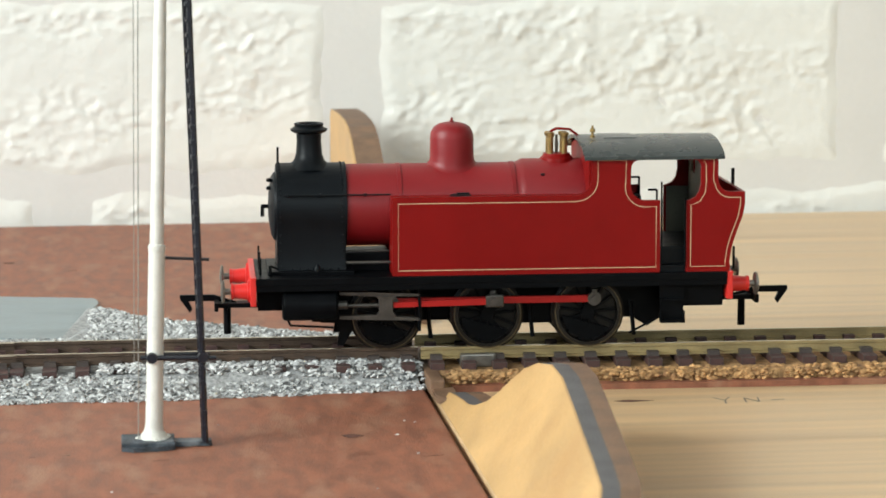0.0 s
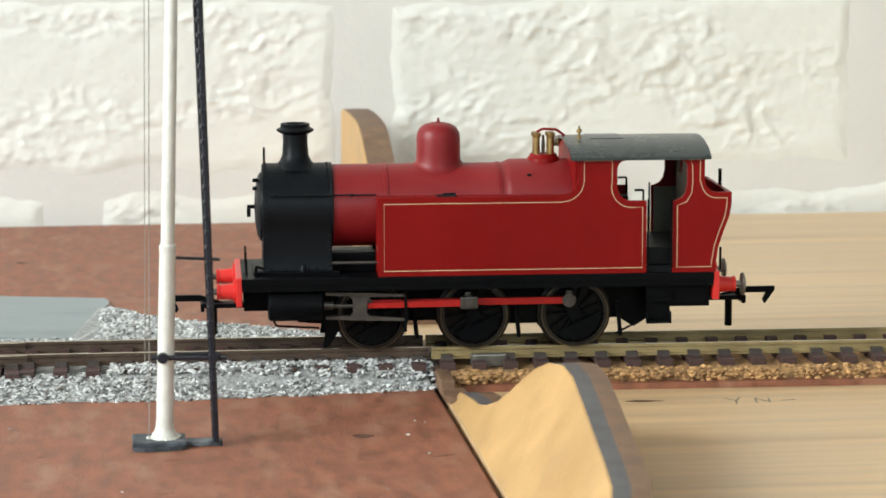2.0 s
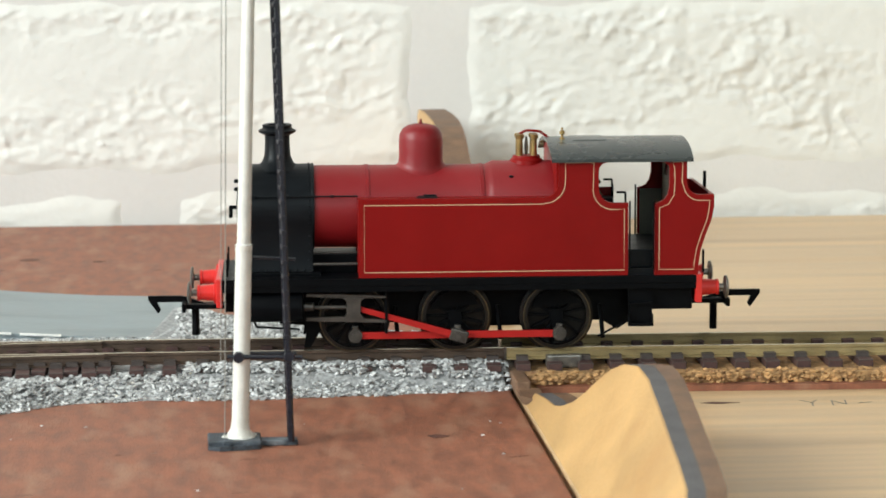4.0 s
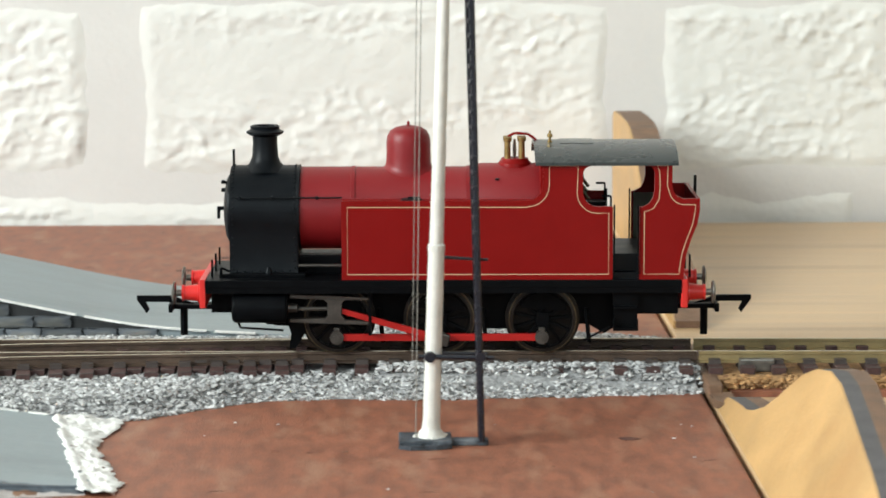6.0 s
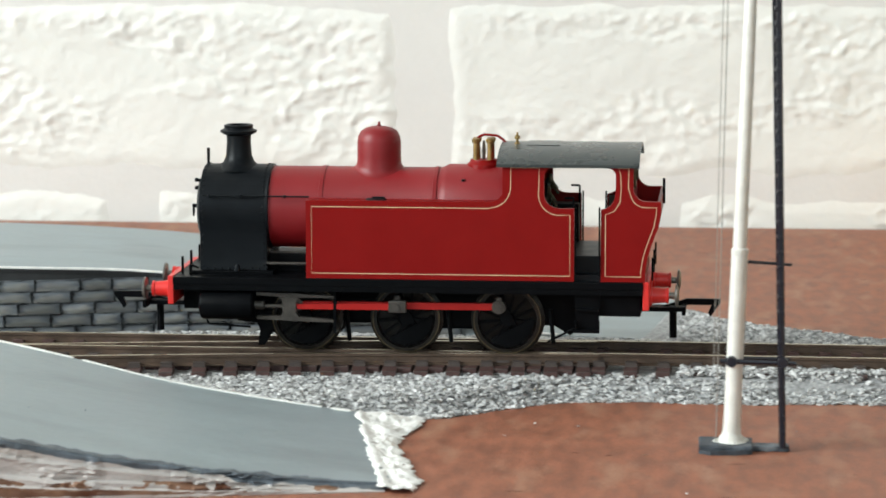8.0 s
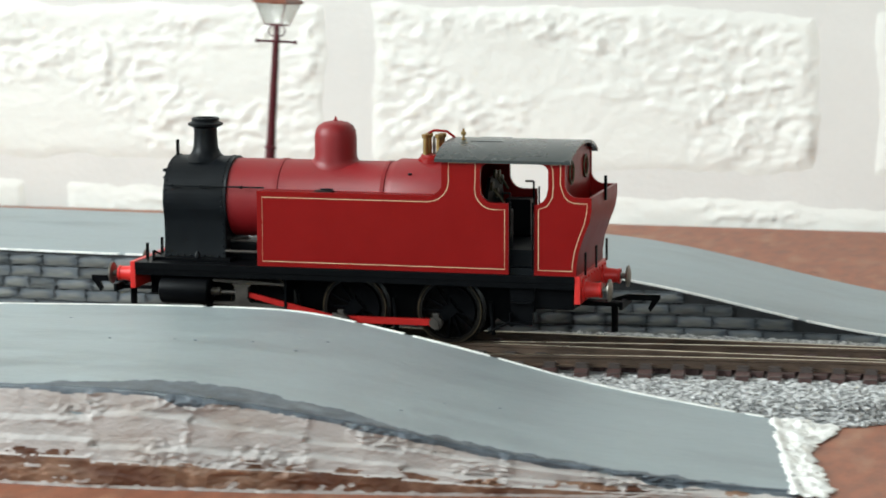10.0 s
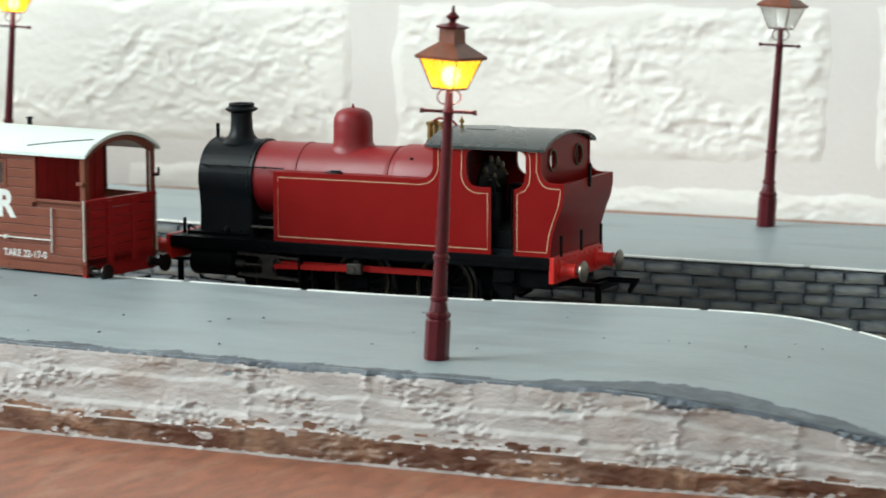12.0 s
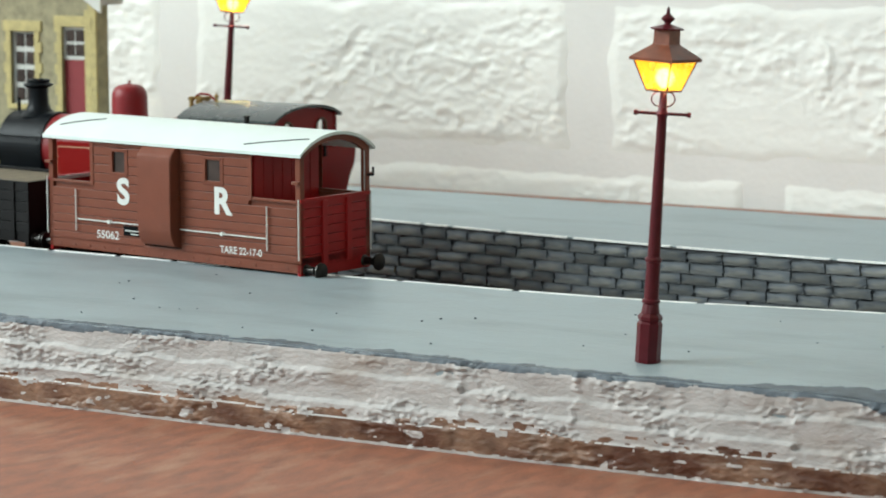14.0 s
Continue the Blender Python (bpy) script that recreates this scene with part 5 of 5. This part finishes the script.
    part("finial", lathe(fin, 0, 0, 0, 12), M_MAROON, t, smooth=True)
    return t


def lamps():
    platform_lamp(-229, 486, True, 2.9)
    platform_lamp(-235, 713, False, 3.6)
    platform_lamp(-484.5, 711, True, 3.8)


# ---- vehicles on the siding ----
def words(text, size, parent, at, material, name="lettering", stretch=1.0):
    """Flat lettering that stands in the x, z plane and faces -y."""
    cu = bpy.data.curves.new(name, "FONT")
    cu.body, cu.size, cu.extrude = text, size, 0.02
    cu.align_x, cu.align_y = "CENTER", "CENTER"
    cu.offset = size * (0.035 if size > 5 else 0.012)
    ob = bpy.data.objects.new("tmp_text", cu)
    scene.collection.objects.link(ob)
    dg = bpy.context.evaluated_depsgraph_get()
    me = bpy.data.meshes.new_from_object(ob.evaluated_get(dg))
    bpy.data.objects.remove(ob)
    bm = bmesh.new()
    bm.from_mesh(me)
    bm.transform(Matrix.Translation(at) @ Matrix.Rotation(radians(90), 4, "X") @ Matrix.Diagonal((stretch, 1, 1, 1)))
    return part(name, bm, material, parent)


def axle_pair(t, xs, y=8.6, r=5.6):
    for x in xs:
        for s in (-1, 1):
            bm = lathe([(r + 0.7, 0.9), (r + 0.7, 0.5), (r, 0.3), (r, -0.9), (r - 1, -0.95), (r - 1.1, -0.4), (1.4, -0.5), (1.2, -1.1), (0.2, -1.1)], 0, 0, 0, 24, None, "Y")
            if s > 0:
                bm.transform(Matrix.Diagonal((1, -1, 1, 1)))
            part("wheel", bm, M_TYRE, t, smooth=True, at=(x, s * y, r))
            bm = plate([(x - 4, 13), (x + 4, 13), (x + 1.5, 4.2), (x - 1.5, 4.2)], s * 11, s * 10.2)
            box(x - 1.4, x + 1.4, min(s * 10.8, s * 12), max(s * 10.8, s * 12), 4.2, 7.2, 0.3, bm)
            part("axle_guard", bm, M_WAGON, t)


def end_gear(t, x, d, mat_beam, w=13.2):
    part("headstock", box(min(x, x - d * 1.2), max(x, x - d * 1.2), -w, w, 10.6, 14.2, 0.2), mat_beam, t)
    for y in (-11, 11):
        bm = lathe([(1.5, 0), (1.1, 0.4), (1.0, 2.8), (0.6, 3.0), (0.6, 4.2), (2.2, 4.4), (2.2, 4.9), (0.2, 5.2)], 0, 0, 0, 16, None, "X")
        bm.transform(Matrix.Diagonal((d, 1, 1, 1)))
        part("buffer", bm, M_TYRE, t, "dull dark buffer", smooth=True, at=(x, y, 12.4))
    bm = box(min(x - d * 4, x + d * 5), max(x - d * 4, x + d * 5), -2, 2, 8.4, 9.4, 0.2)
    box(min(x + d * 4, x + d * 5), max(x + d * 4, x + d * 5), -5, 5, 8.2, 10, 0.2, bm)
    part("coupling", bm, M_WAGON, t)


def brake_van():
    t = thing("brake_van", -395.5, 572.2, RAIL, "brown planked model brake van with a white roof and red ends", "brake van", turn=-8.8)
    H, W = 44.0, 13.2
    axle_pair(t, (-22, 22))
    part("floor", box(-H, H, -W + 0.6, W - 0.6, 13.0, 15.4), M_WAGON, t)
    part("solebar", box(-H, H, -W, -W + 1.2, 11.6, 14.4, 0.15), M_VAN, t)
    part("solebar", box(-H, H, W - 1.2, W, 11.6, 14.4, 0.15), M_VAN, t)
    for s in (-1, 1):
        y0, y1 = s * W, s * (W - 0.8)
        # planks, each its own board, with the windows and verandah openings left out
        z = 13.6
        while z < 41:
            z1 = min(z + 2.3, 41.2)
            if z1 <= 29.2:
                spans = [(-H + 0.6, -9.0), (3.6, H - 0.6)]
            elif z1 <= 32.4 or z >= 38.2:
                spans = [(-28, -9.0), (3.6, 27)]
            else:
                spans = [(-28, -21), (-15.2, -9.0), (3.6, 11.8), (18.2, 27)]
            for a, b in spans:
                part("plank", box(a, b, min(y0, y1), max(y0, y1), z + 0.13, z1, 0.12), M_VAN, t)
            z += 2.3
        part("inner_lining", plate([(-H + 0.7, 13.4), (-H + 0.7, 28.8), (-28, 28.8), (-28, 41.2), (-21, 41.2), (-21, 31.8), (-15.2, 31.8), (-15.2, 41.2), (11.8, 41.2), (11.8, 31.8), (18.2, 31.8), (18.2, 41.2), (27, 41.2), (27, 28.8), (H - 0.7, 28.8), (H - 0.7, 13.4)], s * (W - 0.75), s * (W - 1.2)), M_VAN, t)
        for a, b in ((-21, -15.2), (11.8, 18.2)):
            bm = bmesh.new()
            for u0, u1, z0, z1 in ((a - 0.4, a + 0.7, 31.6, 38.8), (b - 0.7, b + 0.4, 31.6, 38.8), (a, b, 31.6, 32.6), (a, b, 37.9, 38.8)):
                box(u0, u1, min(s * (W + 0.15), s * (W - 0.9)), max(s * (W + 0.15), s * (W - 0.9)), z0, z1, 0.1, bm)
            wn = part("window", bm, M_VAN, t)
            part("pane", box(a + 0.5, b - 0.5, min(s * (W - 0.5), s * (W - 0.7)), max(s * (W - 0.5), s * (W - 0.7)), 32.4, 38.1), M_PANE, wn, "dark glazing")
        for u in (-28, 27.4):
            part("corner_strap", box(u - 0.4, u + 0.8, min(s * W, s * (W + 0.2)), max(s * W, s * (W + 0.2)), 28.6, 41.2, 0.08), M_VAN, t)
        # ducket: a curved lookout box
        prof = [(W - 0.8, 14.6), (W + 1.6, 15.2), (W + 2.9, 17.6), (W + 3.2, 20), (W + 3.2, 36), (W + 2.9, 38.2), (W + 1.6, 39.6), (W - 0.8, 40.8)]
        part("ducket", plate([(s * a, b) for a, b in prof], -8.6, 3.2, "X", bevel=0.2), M_VAN, t, "smooth brown side lookout", smooth=True)
        # white handrails
        for a, b in ((-33, -9.4), (4, 33)):
            bm = tube([(a, s * (W + 0.6), 19.6), (b, s * (W + 0.6), 19.6)], 0.18)
            lathe([(0.5, -0.5), (0.55, 0), (0.5, 0.5)], (a + b) / 2, s * (W + 0.5), 19.6, 8, bm, "Y")
            part("handrail", bm, M_LETTER, t, "white handrail")
        for u, z0, z1 in ((-33.6, 16.6, 27.4), (33.4, 16.6, 27.6), (-H - 0.2, 15, 30), (H - 0.2, 15, 30)):
            part("handrail", tube([(u, s * (W + 0.5), z0), (u, s * (W + 0.5), z1)], 0.19), M_LETTER, t, "white handrail")
        for u in (-H, H - 1.6):
            part("corner_post", box(u, u + 1.6, min(s * W, s * (W - 1.6)), max(s * W, s * (W - 1.6)), 13, 41.4, 0.15), M_VAN, t)
            part("lamp_bracket", box(u - 0.3, u + 1.9, min(s * W, s * (W + 1.2)), max(s * W, s * (W + 1.2)), 33.6, 34.4, 0.15), M_VAN, t)
        part("waist_rail", box(-H + 1, -28, min(s * (W + 0.1), s * (W - 0.9)), max(s * (W + 0.1), s * (W - 0.9)), 28.8, 29.5, 0.1), M_VAN, t)
        part("waist_rail", box(27.6, H - 1, min(s * (W + 0.1), s * (W - 0.9)), max(s * (W + 0.1), s * (W - 0.9)), 28.8, 29.5, 0.1), M_VAN, t)
        for k in range(16):
            u = -40 + k * 5.3
            part("bolt", box(u - 0.5, u + 0.5, min(s * W, s * (W + 0.15)), max(s * W, s * (W + 0.15)), 12.3, 13.0, 0.1), M_VAN, t)
    # ends
    for d in (-1, 1):
        x0, x1 = sorted((d * H, d * (H - 0.8)))
        z = 13.6
        while z < 29:
            part("end_plank", box(x0, x1, -W + 0.3, W - 0.3, z + 0.13, min(z + 2.3, 29.2), 0.1), M_VANRED, t, "red end plank")
            z += 2.3
        for y in (-4.6, 4.6):
            part("end_stanchion", box(*sorted((d * H, d * (H + 0.7))), y - 0.9, y + 0.9, 13.4, 29.2, 0.1), M_VANRED, t)
        part("end_rail", box(*sorted((d * (H + 0.3), d * (H - 1.2))), -W, W, 29.0, 29.9, 0.1), M_VANRED, t)
        part("end_handrail", tube([(d * (H - 0.4), W - 1.4, 30), (d * (H - 0.4), W - 1.4, 40.6)], 0.3), M_LETTER, t, "white handrail")
        part("inner_rail", box(*sorted((d * (H - 1.3), d * (H - 1.7))), -W + 1.6, W - 1.6, 28.9, 29.8, 0.08), M_LETTER, t, "cream inner rail")
        end_gear(t, d * H, d, M_VANRED)
        # bulkhead behind the verandah
        xb = d * 27.4
        bm = box(xb - 0.4, xb + 0.4, -W + 1.2, W - 1.2, 15.4, 42.6)
        bh = part("bulkhead", bm, M_VANRED, t, "red planked bulkhead")
        for k in range(7):
            yy = -10.5 + k * 3.5
            part("upright_plank", box(*sorted((xb + d * 0.4, xb + d * 0.65)), yy - 1.6, yy + 1.6, 15.5, 41.5, 0.05), M_VANRED, bh)
        prof = [(W + 0.1) * math.sin(radians(a)) / math.sin(radians(52)) for a in range(-52, 53, 8)]
        arch = [(y, 41.0 + 4.3 * (math.cos(math.asin(max(-1, min(1, y * math.sin(radians(52)) / (W + 0.1))))) - math.cos(radians(52))) / (1 - math.cos(radians(52)))) for y in prof]
        part("end_arch", plate(arch + [(y * 0.94, z - 1.7) for y, z in arch][::-1], *sorted((d * H, d * (H - 1.2))), "X"), M_VAN, t)
        part("lamp_iron", tube([(d * H, W * 0.92, 34), (d * (H + 2), W * 0.92, 34), (d * (H + 2), W * 0.92, 36)], 0.3), M_WAGON, t)
    ro = [(14.2 * math.sin(radians(a)) / math.sin(radians(52)), 41.0 + 4.8 * (math.cos(radians(a)) - math.cos(radians(52))) / (1 - math.cos(radians(52)))) for a in range(-52, 53, 4)]
    r = part("roof", plate(ro + [(y, z - 0.8) for y, z in ro][::-1], -H - 1.0, H + 1.0, "X"), M_VANROOF, t, "white curved roof", smooth=True)
    part("stove_pipe", lathe([(0.7, 45), (0.65, 46.9), (0.9, 47.0), (0.9, 47.4), (0.3, 47.5)], 10, 5, 0, 10), M_WAGON, r)
    for a, b in (((-H + 2, -10.5), (-H + 14, -5.5)), ((H - 19, -12.5), (H - 1, -8.5))):
        pts = []
        for i in range(9):
            x, y = a[0] + (b[0] - a[0]) * i / 8, a[1] + (b[1] - a[1]) * i / 8
            q = math.asin(y * math.sin(radians(52)) / 14.2)
            pts.append((x, y, 41.05 + 4.8 * (math.cos(q) - math.cos(radians(52))) / (1 - math.cos(radians(52)))))
        part("rain_strip", tube(pts, 0.17), M_ROOFG, r)
    words("S", 9.2, t, (-16.6, -W - 0.03, 27.4), M_LETTER, stretch=1.05)
    words("R", 9.2, t, (18.0, -W - 0.03, 27.4), M_LETTER, stretch=1.05)
    words("55062", 2.9, t, (-22.4, -W - 0.03, 16.0), M_LETTER, stretch=1.15)
    words("TARE 22-17-0", 2.5, t, (24.2, -W - 0.03, 15.6), M_LETTER, stretch=0.98)
    pl = part("notice_plate", box(-16.6, -9.0, -W - 0.12, -W, 16.4, 19.0, 0.03), M_BLACK, t, "small black notice plate")
    bm = box(-16.1, -9.5, -W - 0.16, -W - 0.1, 17.6, 17.9)
    box(-14.0, -11.4, -W - 0.16, -W - 0.1, 16.8, 17.1, bm=bm)
    part("notice_bars", bm, M_LETTER, pl)
    return t


def open_wagon():
    t = thing("open_wagon", -483, 586.2, RAIL, "black open wagon with weathered timber top on the siding", "wagon", turn=-9.0)
    axle_pair(t, (-18, 18))
    part("floor", box(-36, 36, -12.8, 12.8, 11.5, 15), M_WAGON, t)
    for s in (-1, 1):
        z = 14
        while z < 27:
            part("plank", box(-36, 36, min(s * 13, s * 12.2), max(s * 13, s * 12.2), z + 0.12, z + 2.7, 0.12), M_WAGON, t)
            z += 2.75
        for u in (-30, -12, 0, 12, 30):
            part("side_strap", box(u - 0.8, u + 0.8, min(s * 13, s * 13.4), max(s * 13, s * 13.4), 12, 27.6, 0.1), M_WAGON, t)
    for d in (-1, 1):
        part("end_board", box(*sorted((d * 36, d * 35)), -12.9, 12.9, 14, 27.7, 0.15), M_WAGON, t)
        end_gear(t, d * 36, d, M_WAGON)
    for k in range(12):
        part("load_plank", box(-34.8 + k * 5.8, -34.8 + k * 5.8 + 5.5, -12, 12, 25.2, 26.9, 0.15), M_WAGTOP, t, "weathered timber plank")
    return t


# ---- station building behind the far platform ----
def building():
    t = thing("station_building", 0, 0, TOP, "ochre stone card station building with a red door", "building")
    x0, x1, y0, y1 = -735, -544.8, 726, 733
    holes = ((-558.5, -549.0, 0, 47.5), (-580, -570, 21, 45.5), (-612, -602, 21, 45.5))
    xs = sorted({x0, x1, *[h[0] for h in holes], *[h[1] for h in holes]})
    bm = bmesh.new()
    for a, b in zip(xs, xs[1:]):
        cut = [h for h in holes if h[0] <= a and h[1] >= b]
        if not cut:
            box(a, b, y0, y0 + 3, 0.05, 60, bm=bm)
        else:
            h = cut[0]
            if h[2] > 0:
                box(a, b, y0, y0 + 3, 0.05, h[2], bm=bm)
            box(a, b, y0, y0 + 3, h[3], 60, bm=bm)
    plate([(x0, 60), (x1, 60), ((x0 + x1) / 2, 118)], y0, y0 + 3, "Y", bm)
    w = part("front_wall", bm, M_RENDER, t)
    part("side_wall", box(x1 - 3, x1, y0 + 3, y1, 0.05, 60), M_RENDER, t)
    part("side_wall", box(x0, x0 + 3, y0 + 3, y1, 0.05, 60), M_RENDER, t)
    part("rear_wall", box(x0 + 3, x1 - 3, y1 - 3, y1, 0.05, 60), M_RENDER, t)
    for a, b, z0, z1 in holes:
        k = 0
        z = max(z0, 0.1)
        while z < z1:
            e = 3.0 if k % 2 else 2.0
            part("quoin", box(a - e, a, y0 - 0.5, y0 + 0.5, z, min(z + 3.4, z1), 0.1), M_QUOIN, w)
            part("quoin", box(b, b + e, y0 - 0.5, y0 + 0.5, z, min(z + 3.4, z1), 0.1), M_QUOIN, w)
            z += 3.5
            k += 1
        part("lintel", box(a - 3, b + 3, y0 - 0.6, y0 + 0.5, z1, z1 + 3.6, 0.2), M_QUOIN, w)
        if z0 > 0:
            part("sill", box(a - 1.5, b + 1.5, y0 - 1, y0 + 1, z0 - 1.6, z0, 0.2), M_QUOIN, w)
    z = 0.1
    k = 0
    while z < 58:
        e = 4.2 if k % 2 else 2.8
        part("quoin", box(x1 - e, x1 + 0.4, y0 - 0.4, y0 + 0.5, z, z + 3.7, 0.1), M_QUOIN, w)
        z += 3.8
        k += 1
    a, b, z0, z1 = holes[0]
    d = part("door", box(a, b, y0 + 1.2, y0 + 2, 0.1, 36.5), M_DOOR, t, "dark red door")
    part("fanlight", box(a, b, y0 + 1.0, y0 + 1.8, 36.5, z1), M_GREYW, t, "grey white fanlight")
    bm = bmesh.new()
    for i in range(2):
        for j in range(2):
            box(a + 1 + i * 4, a + 4.4 + i * 4, y0 + 0.8, y0 + 1.0, 37.8 + j * 4.8, 41.6 + j * 4.8, bm=bm)
    part("pane", bm, M_PANE, t)
    for a, b, z0, z1 in holes[1:]:
        wn = part("window", box(a, b, y0 + 1.2, y0 + 2, z0, z1), M_GREYW, t, "grey white sash window")
        for i in range(2):
            for j in range(4):
                part("pane", box(a + 1.3 + i * 4.1, a + 4.7 + i * 4.1, y0 + 1.0, y0 + 1.25, z0 + 1.3 + j * 6, z0 + 5.6 + j * 6), M_PANE, wn)
    mx = (x0 + x1) / 2
    part("roof", plate([(x0 - 8, 53), (mx, 120), (x1 + 5.5, 55.0), (x1 + 5.5, 57.5), (mx, 123.5), (x0 - 8, 56)], y0 - 4, y1 + 1, "Y"), M_SLATE, t, "pale grey roof")
    part("bargeboard", plate([(mx, 117), (x1 + 5.8, 52.5), (x1 + 5.8, 57), (mx, 123)], y0 - 5, y0 - 4, "Y"), M_GREYW, t, "scalloped pale bargeboard")
    return t


# ---- build ----
room()
boards()
marks()
brackets()
tracks()
ballast()
near_platform()
far_platform_thing, stone_face = far_platform()
engine = loco()
moving = wheels(engine)
signal_post()
lamps()
brake_van()
open_wagon()
building()
stones(stone_face)
wall_blocks()

# place of the dome along the line, second by second
RUN = ((0, 74.5), (0.5, 74.0), (1, 73.2), (1.5, 71.7), (2, 69.0), (2.6, 64.6), (3.2, 58.6), (3.8, 51.0), (4.5, 39.1), (5, 28.4), (5.5, 15.8), (6, 1.6), (6.5, -14.6), (7, -32.1), (7.5, -51.5),
       (8.1, -78.5), (8.7, -108.5), (9.3, -142), (9.8, -171.0), (10, -182.6), (10.5, -213.0), (11, -243.6), (11.5, -275.8), (12, -308.5), (12.5, -342), (13, -375.5), (13.5, -408.5), (14, -445.5))


def motions():
    """Drives the locomotive along the main line; wheels, rods and crossheads go with it."""
    times = [i / 10 for i in range(141)]
    run = {t: along(RUN, t) for t in times}
    rows = []
    for t in times:
        xf = run[t] - 15.7
        xr = xf + 45.6
        yf, yr = along(MAIN, xf), along(MAIN, xr)
        a = math.atan2(yr - yf, xr - xf)
        # origin lies 16.5 ahead of the front axle
        rows.append((t, pose((xf - 16.5 * math.cos(a)) * MM, (yf - 16.5 * math.sin(a)) * MM, (RAIL + rise(xf)) * MM, 0, 0, math.degrees(a))))
    walk(engine, rows)
    turn = {t: radians(74) + (run[0] - run[t]) / TREAD for t in times}
    for w, x, y in moving["wheels"]:
        q = 0 if y < 0 else math.pi / 2
        walk(w, [(t, pose(x * MM, y * MM, HUB * MM, 0, -math.degrees(turn[t] + q), 0)) for t in times])
    for ob, y, s in moving["coupling"]:
        q = 0 if s < 0 else math.pi / 2
        walk(ob, [(t, pose((WHEELS[0] + THROW * math.cos(turn[t] + q)) * MM, y * MM, (HUB + THROW * math.sin(turn[t] + q)) * MM)) for t in times])
    for (ob, y, s), (cr, _, _) in zip(moving["main"], moving["cross"]):
        q = 0 if s < 0 else math.pi / 2
        rod_rows, cross_rows = [], []
        for t in times:
            px, pz = WHEELS[1] + THROW * math.cos(turn[t] + q), HUB + THROW * math.sin(turn[t] + q)
            dz = pz - 10.4
            cx = px - math.sqrt(24.2**2 - dz**2)
            rod_rows.append((t, pose(cx * MM, y * MM, 10.4 * MM, 0, -math.degrees(math.atan2(dz, px - cx)), 0)))
            cross_rows.append((t, pose(cx * MM, y * MM, 10.4 * MM)))
        walk(ob, rod_rows)
        walk(cr, cross_rows)


motions()
